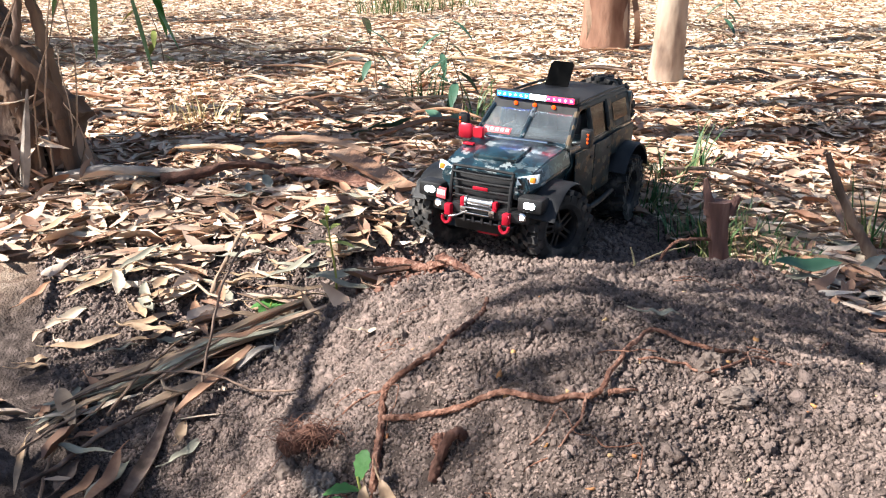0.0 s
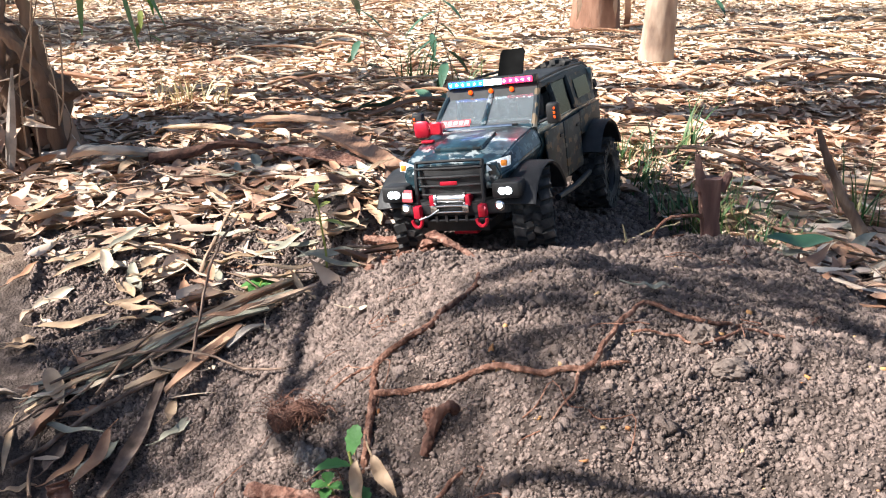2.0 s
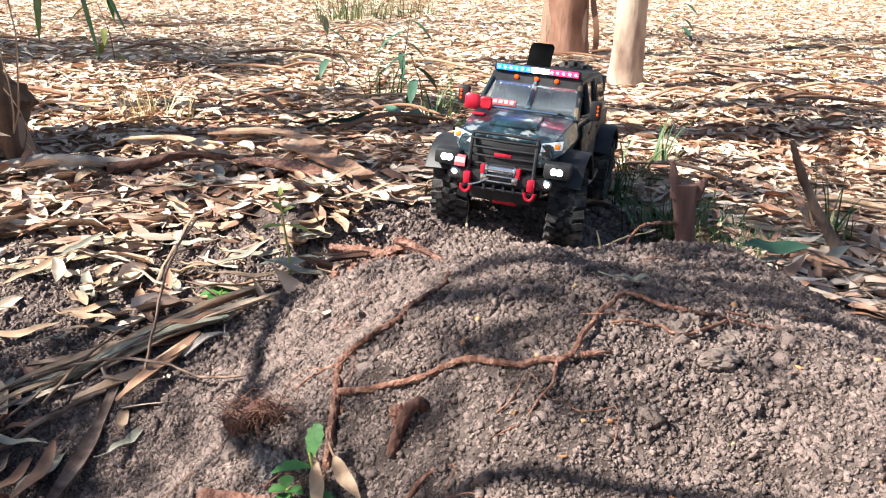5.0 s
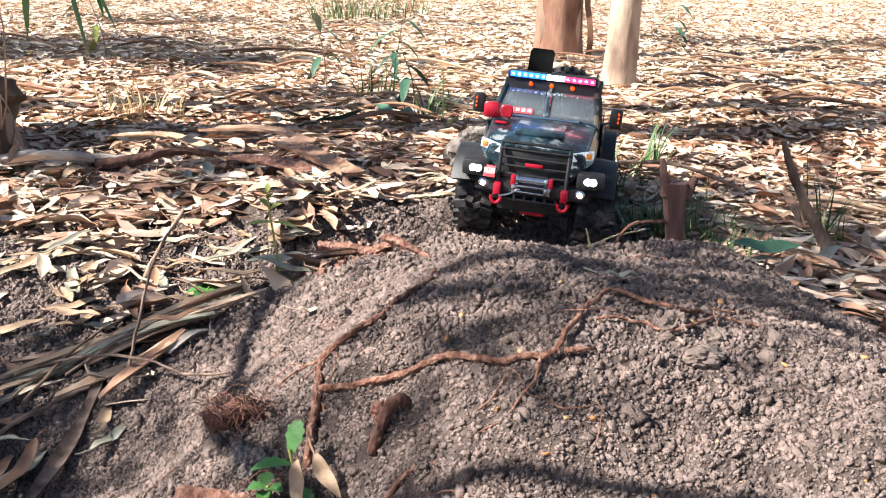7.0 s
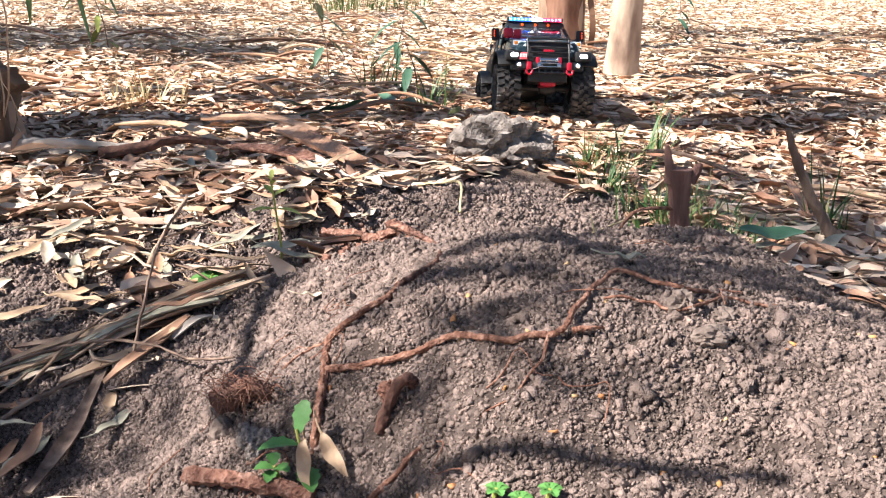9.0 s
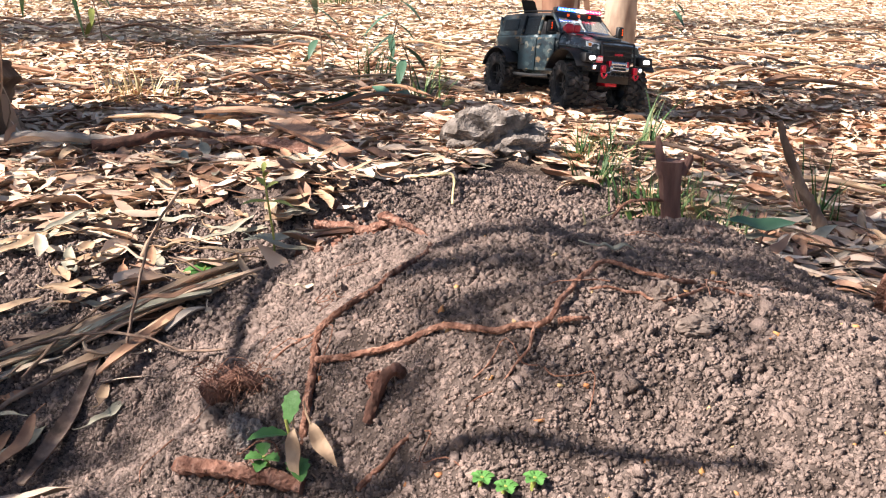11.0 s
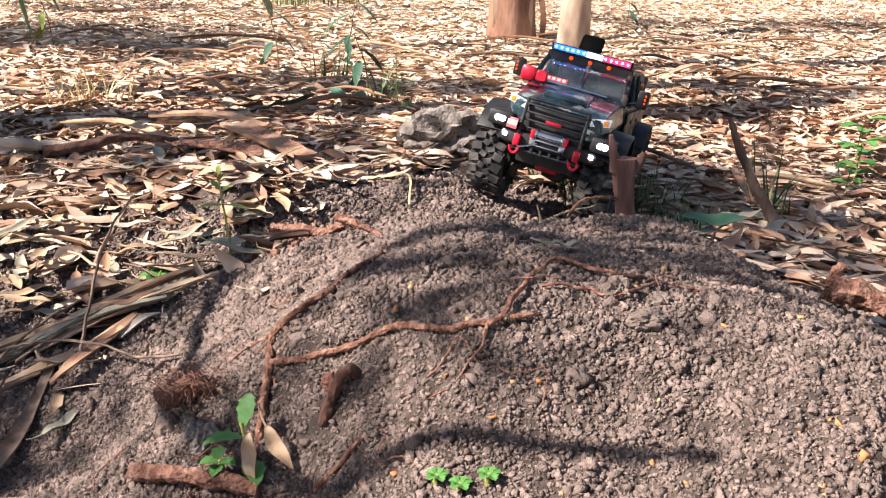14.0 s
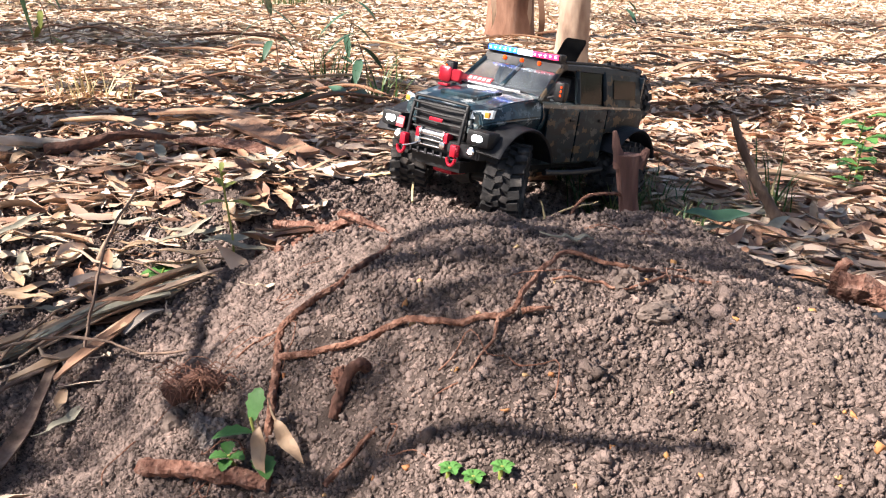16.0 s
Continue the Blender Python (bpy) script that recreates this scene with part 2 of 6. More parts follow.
def glass_material(tint=(0.55, 0.62, 0.66, 1), name="tinted_window_glass", ior=1.5):
    m = bpy.data.materials.new(name)
    m.use_nodes = True
    b = m.node_tree.nodes["Principled BSDF"]
    b.inputs["Base Color"].default_value = tint
    b.inputs["Roughness"].default_value = 0.06
    b.inputs["Transmission Weight"].default_value = 0.92
    b.inputs["IOR"].default_value = ior
    return m


M_GLASS = glass_material()
M_DARKGLASS = glass_material((0.05, 0.055, 0.06, 1), "dark_side_glass", 1.2)


# ---- mesh helpers ----
def part(name, bm, material, parent=None, label="", smooth=True):
    """Links a bmesh as one mesh object under a thing or part."""
    me = bpy.data.meshes.new(name)
    bmesh.ops.recalc_face_normals(bm, faces=bm.faces)
    bm.to_mesh(me)
    bm.free()
    me.materials.append(material)
    if smooth:
        me.shade_smooth()
        me.set_sharp_from_angle(angle=radians(38))
    ob = new(name, me)
    if parent:
        ob.parent = parent
    if label:
        ob["label"] = label
    return ob


def raw(name, verts, faces, material, smooth=False, parent=None):
    """A mesh from arrays of places and of equal-sided faces."""
    verts, faces = np.asarray(verts, np.float32), np.asarray(faces, np.int32)
    me = bpy.data.meshes.new(name)
    k = faces.shape[1]
    me.vertices.add(len(verts))
    me.vertices.foreach_set("co", verts.ravel())
    me.loops.add(faces.size)
    me.loops.foreach_set("vertex_index", faces.ravel())
    me.polygons.add(len(faces))
    me.polygons.foreach_set("loop_start", np.arange(len(faces), dtype=np.int32) * k)
    me.update(calc_edges=True)
    me.validate()
    me.materials.append(material)
    if smooth:
        me.shade_smooth()
    ob = new(name, me)
    if parent:
        ob.parent = parent
    return ob


def box(bm, x0, x1, y0, y1, z0, z1, bevel=0.0, m=None):
    vs = [bm.verts.new((x, y, z)) for x in (x0, x1) for y in (y0, y1) for z in (z0, z1)]
    fs = [bm.faces.new([vs[i] for i in f]) for f in ((0, 1, 3, 2), (4, 6, 7, 5), (0, 4, 5, 1), (2, 3, 7, 6), (0, 2, 6, 4), (1, 5, 7, 3))]
    if m is not None:
        bmesh.ops.transform(bm, matrix=m, verts=vs)
    if bevel:
        bmesh.ops.bevel(bm, geom=list({e for f in fs for e in f.edges}), offset=bevel, segments=2, affect="EDGES", profile=0.5)
    return bm


def loft(bm, rings, close=True, caps=True):
    """Joins rings of equally many places to a skin."""
    rows = [[bm.verts.new(p) for p in ring] for ring in rings]
    n = len(rows[0])
    for a, b in zip(rows, rows[1:]):
        for i in range(n if close else n - 1):
            j = (i + 1) % n
            bm.faces.new((a[i], a[j], b[j], b[i]))
    if caps and close:
        bm.faces.new(rows[0][::-1])
        bm.faces.new(rows[-1])
    return bm


def lathe(bm, profile, axis="y", n=32, m=None):
    """Turns (radius, along) places round an axis."""
    rings = []
    for i in range(n):
        a = 2 * math.pi * i / n
        rings.append([(r * math.cos(a), h, r * math.sin(a)) if axis == "y" else (h, r * math.cos(a), r * math.sin(a)) if axis == "x" else (r * math.cos(a), r * math.sin(a), h) for r, h in profile])
    rows = [[bm.verts.new(p) for p in ring] for ring in rings]
    for i in range(n):
        a, b = rows[i], rows[(i + 1) % n]
        for j in range(len(profile) - 1):
            bm.faces.new((a[j], a[j + 1], b[j + 1], b[j]))
    if m is not None:
        bmesh.ops.transform(bm, matrix=m, verts=[v for row in rows for v in row])
    return bm


def curve_points(pts, per=6):
    """Places along a smooth line through the given ones."""
    p = [Vector(q) for q in pts]
    p = [2 * p[0] - p[1]] + p + [2 * p[-1] - p[-2]]
    out = []
    for i in range(1, len(p) - 2):
        for k in range(per):
            t = k / per
            out.append(0.5 * ((2 * p[i]) + (p[i + 1] - p[i - 1]) * t + (2 * p[i - 1] - 5 * p[i] + 4 * p[i + 1] - p[i + 2]) * t * t + (3 * p[i] - p[i - 1] - 3 * p[i + 1] + p[i + 2]) * t ** 3))
    return out + [p[-2]]


def tube(bm, pts, r0, r1, sides=9, rough=0.15, per=6, wobble=0.0, flat=1.0):
    line = curve_points(pts, per)
    n = len(line)
    rings = []
    for i, c in enumerate(line):
        way = (line[min(i + 1, n - 1)] - line[max(i - 1, 0)]).normalized()
        side = way.cross(Vector((0.13, 0.21, 1))).normalized()
        up = side.cross(way)
        r = r0 + (r1 - r0) * i / (n - 1)
        c = c + Vector((noise.noise(c * 60), noise.noise(c * 60 + Vector((9, 0, 0))), noise.noise(c * 60 + Vector((0, 9, 0))))) * wobble
        ring = []
        for k in range(sides):
            a = 2 * math.pi * k / sides
            d = side * math.cos(a) + up * math.sin(a) * flat
            ring.append(c + d * r * (1 + rough * noise.noise(c * (0.7 / max(r, 0.002)) + d * 1.5)))
        rings.append(ring)
    return loft(bm, rings)


# ---- the shape of the ground ----
BUMPS = [
    (0.188, 0.628, 0.22, 0.2234),
    (-0.412, 0.688, 0.14, -0.0946),
    (0.824, 1.468, 0.38, -0.0579),
    (0.296, 0.316, 0.09, 0.0718),
    (0.008, 1.108, 0.14, 0.0408),
    (-0.412, 1.108, 0.14, -0.0343),
    (0.242, 0.694, 0.09, -0.0686),
    (-0.316, 1.924, 0.38, 0.0323),
    (0.350, 1.018, 0.09, 0.0986),
    (-0.244, 1.342, 0.09, 0.0370),
    (-1.000, 0.760, 0.22, -0.0341),
    (0.980, 0.892, 0.22, -0.0308),
    (0.980, 2.080, 0.22, -0.0277),
    (-0.496, 0.268, 0.14, -0.0429),
    (-0.190, 0.748, 0.09, -0.0239),
    (-0.082, 0.910, 0.09, 0.0238),
    (-0.082, 0.586, 0.09, 0.0238),
    (0.080, 0.370, 0.09, 0.0264),
    (-0.622, 0.910, 0.09, -0.0457),
    (-0.136, 0.370, 0.09, -0.0442),
    (-1.000, 0.100, 0.38, -0.0385),
    (-0.136, 1.288, 0.09, 0.0413),
    (-0.352, 0.964, 0.09, -0.0133),
    (0.512, 0.640, 0.09, -0.0264),
    (0.404, 0.424, 0.09, 0.0305),
]

# smaller swells and hollows
DENTS = [
    (0.355, 1.000, 0.085, -0.0350),
    (-0.250, 0.675, 0.050, -0.0185),
    (0.150, 0.400, 0.050, -0.0157),
    (0.075, 0.475, 0.050, 0.0124),
    (0.050, 0.750, 0.050, 0.0110),
    (-0.075, 0.650, 0.050, -0.0145),
    (-0.025, 0.575, 0.050, 0.0103),
    (-0.050, 0.450, 0.050, -0.0157),
    (0.300, 0.400, 0.050, 0.0118),
    (-0.150, 0.725, 0.050, 0.0142),
    (0.125, 0.550, 0.050, -0.0062),
    (0.225, 0.725, 0.050, 0.0188),
    (-0.050, 0.825, 0.050, -0.0143),
    (-0.450, 0.925, 0.050, -0.0125),
    (0.200, 1.075, 0.050, 0.0145),
    (-0.250, 0.825, 0.050, -0.0042),
    (-0.350, 0.875, 0.050, 0.0058),
    (-0.325, 1.200, 0.050, -0.0093),
    (-0.075, 0.925, 0.050, 0.0135),
    (-0.175, 0.925, 0.050, -0.0152),
    (-0.475, 0.800, 0.050, 0.0058),
    (-0.275, 1.050, 0.050, -0.0097),
    (-0.475, 1.075, 0.075, 0.0081),
    (-0.625, 1.050, 0.050, -0.0177),
    (0.025, 0.975, 0.050, -0.0096),
]

# wheel ruts and the ridges between them
RUTS = [(0.10, 1.36, 0.075, 0.034), (-0.10, 1.19, 0.07, -0.036), (0.20, 1.80, 0.2, 0.028), (0.02, 1.31, 0.05, 0.018)]


def ground_z(x, y):
    x, y = np.asarray(x, float), np.asarray(y, float)
    return sum(v * np.exp(-((x - a) ** 2 + (y - b) ** 2) / (2 * s * s)) for a, b, s, v in BUMPS + DENTS + RUTS)


def lattice(ix, iy):
    h = (ix * 374761393 + iy * 668265263) & 0xFFFFFFFF
    h = ((h ^ (h >> 13)) * 1274126177) & 0xFFFFFFFF
    return ((h ^ (h >> 16)) & 0xFFFF) / 65535.0 - 0.5


def grain(x, y, size):
    """Smooth noise in -0.5 to 0.5 with features of that size."""
    x, y = np.asarray(x, float) / size, np.asarray(y, float) / size
    ix, iy = np.floor(x).astype(np.int64), np.floor(y).astype(np.int64)
    fx, fy = x - ix, y - iy
    fx, fy = fx * fx * (3 - 2 * fx), fy * fy * (3 - 2 * fy)
    return (lattice(ix, iy) * (1 - fx) + lattice(ix + 1, iy) * fx) * (1 - fy) + (lattice(ix, iy + 1) * (1 - fx) + lattice(ix + 1, iy + 1) * fx) * fy


def surface(x, y):
    """The ground with its lumps."""
    return ground_z(x, y) + 0.008 * grain(x, y, 0.17) + 0.05 * grain(x, y + 1, 0.4) * np.clip((np.asarray(y) - 1.5) / 0.6, 0, 1) * (1 - np.exp(-(((np.asarray(x) - 0.25) / 0.35) ** 2))) + 0.009 * grain(x + 5, y, 0.06) + 0.008 * grain(x, y + 3, 0.022) + 0.005 * grain(x, y, 0.009)


def gz(x, y):
    return float(surface(x, y))


def mound(x, y):
    """1 on the bare mound and the churned track behind it."""
    x, y = np.asarray(x, float), np.asarray(y, float)
    wave = 0.05 * grain(x, y, 0.13) + 0.04 * grain(x, y, 0.04)
    foot = np.interp(y, [0.6, 0.74, 0.83, 0.94, 1.02, 1.2, 1.3, 1.5], [-0.46, -0.38, -0.34, -0.26, -0.185, -0.16, -0.06, -0.02])
    edge = np.clip((x - foot + wave) / 0.04, 0, 1)
    right = np.clip((0.68 - 0.5 * np.clip(y - 0.9, 0, 1) - x + 2 * wave) / 0.1, 0, 1)
    back = np.clip((1.60 - y + 5 * wave) / 0.16, 0, 1)
    return edge * right * back


def bareness(x, y):
    """1 on bare soil, 0 under thick litter."""
    x, y = np.asarray(x, float), np.asarray(y, float)
    wave = 0.09 * grain(x, y, 0.13) + 0.05 * grain(x, y, 0.04)
    left = np.where(y < 1.0, 0.87, 0.80 + 0.5 * grain(x, y, 0.09)) * np.clip((1.34 - y + 1.5 * wave) / 0.16, 0, 1) * (x < 0.1)
    return np.clip(np.maximum(mound(x, y), left), 0, 1)


def steps(*spans):
    out = []
    for a, b, d in spans:
        out += list(np.arange(a, b, d))
    return np.array(out + [spans[-1][1]])


def build_ground():
    xs = steps((-60, -8, 4), (-8, -2, 0.25), (-2, -0.7, 0.04), (-0.7, 0.75, 0.0045), (0.75, 2, 0.04), (2, 8, 0.25), (8, 60, 4))
    ys = steps((-20, -1, 1.5), (-1, 0.25, 0.05), (0.25, 1.45, 0.0045), (1.45, 3, 0.02), (3, 8, 0.12), (8, 60, 4))
    X, Y = np.meshgrid(xs, ys)
    V = np.stack([X, Y, surface(X, Y)], -1).reshape(-1, 3)
    i = np.arange(len(ys) - 1)[:, None] * len(xs) + np.arange(len(xs) - 1)[None]
    F = np.stack([i, i + 1, i + len(xs) + 1, i + len(xs)], -1).reshape(-1, 4)
    ob = raw("ground", V, F, M_SOIL, smooth=True)
    return tagged(ob, "grey crumbly soil mound on a woodland floor", "ground", kind="structure")


ground = build_ground()


CUBE = np.array([(x, y, z) for x in (-1, 1) for y in (-1, 1) for z in (-1, 1)], float) * 0.66, np.array([(0, 1, 3), (0, 3, 2), (4, 6, 7), (4, 7, 5), (0, 4, 5), (0, 5, 1), (2, 3, 7), (2, 7, 6), (0, 2, 6), (0, 6, 4), (1, 5, 7), (1, 7, 3)])


def any_turns(rng, n):
    """n random turns, as matrices."""
    q = rng.normal(0, 1, (n, 4))
    w, x, y, z = (q / np.linalg.norm(q, axis=1, keepdims=True)).T
    return np.stack([1 - 2 * (y * y + z * z), 2 * (x * y - w * z), 2 * (x * z + w * y), 2 * (x * y + w * z), 1 - 2 * (x * x + z * z), 2 * (y * z - w * x), 2 * (x * z - w * y), 2 * (y * z + w * x), 1 - 2 * (x * x + y * y)], -1).reshape(n, 3, 3)


def lumps(rng, x, y, r, material, name, label, sink=0.3):
    """Many rough angular crumbs lying on the ground, as one mesh."""
    v, f = CUBE
    n, k = len(x), len(v)
    P = v[None] * (1 + rng.uniform(-0.6, 0.6, (n, k, 3))) * r[:, None, None] * rng.uniform(0.4, 1.65, (n, 1, 3))
    P = np.einsum("nij,nkj->nki", any_turns(rng, n), P)
    P += np.stack([x, y, surface(x, y) + r * (0.5 - sink)], -1)[:, None]
    F = f[None] + (np.arange(n) * k)[:, None, None]
    ob = raw(name, P.reshape(-1, 3), F.reshape(-1, 3), material)
    return tagged(ob, label, "soil", kind="stuff")


def scatter_soil():
    rng = np.random.default_rng(3)
    beds = ((150000, -0.46, 0.48, 0.30, 0.90, 0.00062, 0.00042, 0.0029, "soil_crumbs", "loose angular grey-brown soil crumbs covering the mound"),
            (12000, -0.42, 0.4, 0.28, 0.75, 0.0005, 0.0003, 0.0013, "soil_grains", "fine grey-brown soil grains on the mound"),
            (72000, -0.72, 0.62, 0.80, 1.55, 0.0012, 0.0007, 0.0045, "soil_crumbs", "loose soil crumbs churned by the wheels"))
    for n, x0, x1, y0, y1, lo, k, most, name, label in beds:
        x, y = rng.uniform(x0, x1, n), rng.uniform(y0, y1, n)
        patch = 1.0 + 0.8 * grain(x + 2, y, 0.035) + 0.4 * grain(x, y + 7, 0.012)
        keep = (rng.uniform(0, 1, n) < (0.1 + bareness(x, y)) * patch) & (np.abs(x - 0.02) < 0.53 * y + 0.08)
        x, y = x[keep], y[keep]
        r = np.minimum(lo + k * rng.gamma(1.2, 1.1, len(x)), most)
        lumps(rng, x, y, r, M_CLOD, name, label, 0.3)
    n = 2600
    x, y = rng.uniform(-0.35, 0.5, n), 0.28 + 1.1 * rng.uniform(0, 1, n) ** 1.4
    keep = rng.uniform(0, 1, n) < bareness(x, y) ** 2
    x, y = x[keep], y[keep]
    lumps(rng, x, y, 0.0016 + 0.0042 * rng.uniform(0, 1, len(x)) ** 5, M_CLOD, "soil_clods", "larger grey soil clods on the mound", 0.4)
    n = 170
    x, y = rng.normal(-0.10, 0.035, n), rng.normal(1.13, 0.05, n)
    lumps(rng, x, y, rng.uniform(0.0018, 0.0062, n), M_REDBARK, "bark_crumbs", "crumbled red bark on the mound's edge", 0.1)
    n = 110
    x, y = rng.uniform(-0.1, 0.32, n), 0.3 + 0.5 * rng.uniform(0, 1, n) ** 1.6
    lumps(rng, x, y, rng.uniform(0.0009, 0.0026, n), M_PEBBLE, "orange_pebbles", "small orange pebbles among the soil crumbs", 0.1)


scatter_soil()


# ---- leaf litter ----
def leaf_shape():
    """A narrow leaf with a folded midrib: places (along, across, fold) and faces."""
    v = [(0, 0, 0)]
    for t, w in ((0.2, 0.75), (0.45, 1.0), (0.72, 0.62)):
        v += [(t, -w, 1), (t, 0, 0), (t, w, 1)]
    v.append((1, 0, 0))
    f = [(0, 1, 2), (0, 2, 3)]
    for a in (1, 4):
        f += [(a, a + 3, a + 4), (a, a + 4, a + 1), (a + 1, a + 4, a + 5), (a + 1, a + 5, a + 2)]
    return np.array(v, float), np.array(f + [(7, 10, 8), (8, 10, 9)])


def leaf_mesh_points(rng, n, length, width):
    v, f = leaf_shape()
    L = length[:, None]
    x = (v[:, 0] - 0.5)[None] * L
    sickle = rng.uniform(-0.25, 0.25, (n, 1))
    y = v[:, 1][None] * width[:, None] * 0.5 + sickle * L * ((v[:, 0] - 0.5) ** 2)[None] * 2
    curl = rng.normal(0, 0.22, (n, 1))
    z = v[:, 2][None] * width[:, None] * rng.uniform(-0.35, 0.5, (n, 1)) + curl * L * ((v[:, 0] - 0.5) ** 2)[None]
    return np.stack([x, y, z], -1), f


def place(rng, P, x, y, z, tilt, yaw=None):
    n = len(x)
    a = rng.uniform(0, 6.28, n) if yaw is None else yaw
    t, r = rng.normal(0, tilt, n), rng.normal(0, tilt * 1.6, n)
    c, s = np.cos(r)[:, None], np.sin(r)[:, None]
    P = np.stack([P[..., 0], P[..., 1] * c - P[..., 2] * s, P[..., 1] * s + P[..., 2] * c], -1)
    c, s = np.cos(t)[:, None], np.sin(t)[:, None]
    P = np.stack([P[..., 0] * c + P[..., 2] * s, P[..., 1], -P[..., 0] * s + P[..., 2] * c], -1)
    c, s = np.cos(a)[:, None], np.sin(a)[:, None]
    P = np.stack([P[..., 0] * c - P[..., 1] * s, P[..., 0] * s + P[..., 1] * c, P[..., 2]], -1)
    return P + np.stack([x, y, z], -1)[:, None]


def scatter_leaves(rng, x, y, name, label, lo=0.05, hi=0.13, lift=0.03, tilt=0.22, material=None, broad=(0.11, 0.23)):
    n = len(x)
    length = rng.uniform(lo, hi, n)
    P, f = leaf_mesh_points(rng, n, length, length * rng.uniform(broad[0], broad[1], n))
    P = place(rng, P, x, y, surface(x, y) + 0.004 + lift * rng.uniform(0, 1, n) ** 1.5, tilt)
    F = f[None] + (np.arange(n) * P.shape[1])[:, None, None]
    ob = raw(name, P.reshape(-1, 3), F.reshape(-1, 3), material or M_LEAF)
    return tagged(ob, label, "leaf litter", kind="stuff")


def in_view(x, y, extra=0.35):
    return np.abs(x - 0.02) < 0.53 * (y + 0.1) + extra


def build_litter():
    rng = np.random.default_rng(11)
    # Farther bands take paler leaves, with the sun's glare in their colour.
    for lo, hi, per, shade in ((0.55, 1.6, 2600, M_LEAF), (1.6, 2.5, 3000, M_LITLEAF), (2.5, 3.2, 1900, M_LITLEAF), (2.4, 3.2, 1300, M_GLARELEAF), (3.2, 5.2, 2400, M_GLARELEAF), (5.2, 9.5, 1000, M_GLARELEAF)):
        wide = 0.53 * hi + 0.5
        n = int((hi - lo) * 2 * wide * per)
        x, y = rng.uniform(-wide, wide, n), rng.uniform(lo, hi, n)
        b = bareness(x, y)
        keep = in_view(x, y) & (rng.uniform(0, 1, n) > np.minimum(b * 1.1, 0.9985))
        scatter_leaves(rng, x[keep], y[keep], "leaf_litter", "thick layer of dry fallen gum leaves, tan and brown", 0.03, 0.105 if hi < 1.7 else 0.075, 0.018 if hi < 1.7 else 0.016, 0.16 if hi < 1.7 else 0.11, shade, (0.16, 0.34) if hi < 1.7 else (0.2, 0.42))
    n = 3000
    y = 0.7 + 6.5 * rng.uniform(0, 1, n) ** 1.4
    x = rng.uniform(-1, 1, n) * (0.53 * y + 0.4)
    keep = rng.uniform(0, 1, n) > bareness(x, y) * 1.04
    x, y = x[keep], y[keep]
    n = len(x)
    length, r = rng.uniform(0.04, 0.16, n), rng.uniform(0.0008, 0.0026, n)
    t = np.linspace(-0.5, 0.5, 5)
    bend, bend2 = rng.normal(0, 0.12, n), rng.normal(0, 0.06, n)
    cx = t[None] * length[:, None]
    cy = (bend[:, None] * (t ** 2)[None] + bend2[:, None] * np.sin(t * 9)[None]) * length[:, None]
    ang = np.array([0, 2.09, 4.19])
    P = np.stack([np.repeat(cx[:, :, None], 3, 2), cy[:, :, None] + r[:, None, None] * np.cos(ang), np.zeros((n, 5, 1)) + r[:, None, None] * np.sin(ang)], -1).reshape(n, 15, 3)
    P = place(rng, P, x, y, surface(x, y) + 0.006 + 0.025 * rng.uniform(0, 1, n), 0.08)
    f = [(a * 3 + k, a * 3 + (k + 1) % 3, (a + 1) * 3 + (k + 1) % 3, (a + 1) * 3 + k) for a in range(4) for k in range(3)]
    F = np.array(f)[None] + (np.arange(n) * 15)[:, None, None]
    tagged(raw("twig_litter", P.reshape(-1, 3), F.reshape(-1, 4), M_TWIG), "thin dry twigs strewn through the leaf litter", "twigs", kind="stuff")


build_litter()


def leaf_object(name, x, y, yaw, length, width, material, label, lift=0.006, curl=0.15, sickle=0.12, tilt=(0, 0), cat="leaf", group="fallen leaves on the soil"):
    """One large fallen leaf with thickness, a midrib fold and a stalk."""
    bm = bmesh.new()
    n = 9
    rows = []
    for i in range(n + 1):
        t = i / n
        w = width * 0.5 * math.sin(math.pi * min(1, t * 0.97 + 0.03)) ** 0.75 * (1.15 - 0.4 * t)
        c = sickle * length * (t - 0.5) ** 2 * 2
        z = curl * length * (t - 0.5) ** 2 + 0.002 * math.sin(t * 11)
        px = (t - 0.5) * length
        rows.append([(px, c - w, z + w * 0.3), (px, c - w * 0.5, z + w * 0.08), (px, c, z), (px, c + w * 0.5, z + w * 0.1), (px, c + w, z + w * 0.34)])
    top = [[bm.verts.new(p) for p in row] for row in rows]
    low = [[bm.verts.new((p[0], p[1], p[2] - 0.0007)) for p in row] for row in rows]
    for a, b, flip in ((top, None, False), (low, None, True)):
        for i in range(n):
            for k in range(4):
                q = (a[i][k], a[i + 1][k], a[i + 1][k + 1], a[i][k + 1])
                bm.faces.new(q[::-1] if flip else q)
    for i in range(n):
        bm.faces.new((top[i][0], low[i][0], low[i + 1][0], top[i + 1][0]))
        bm.faces.new((top[i][4], top[i + 1][4], low[i + 1][4], low[i][4]))
    end = Vector(rows[0][2])
    tube(bm, [end, end + Vector((-0.008, 0.001, 0.001)), end + Vector((-0.016, 0.004, 0.003))], 0.0009, 0.0006, 5, 0, 2)
    ob = part(name, bm, material, None)
    ob.matrix_world = pose(x, y, gz(x, y) + lift, tilt[0], tilt[1], yaw)
    return tagged(ob, label, cat, group)


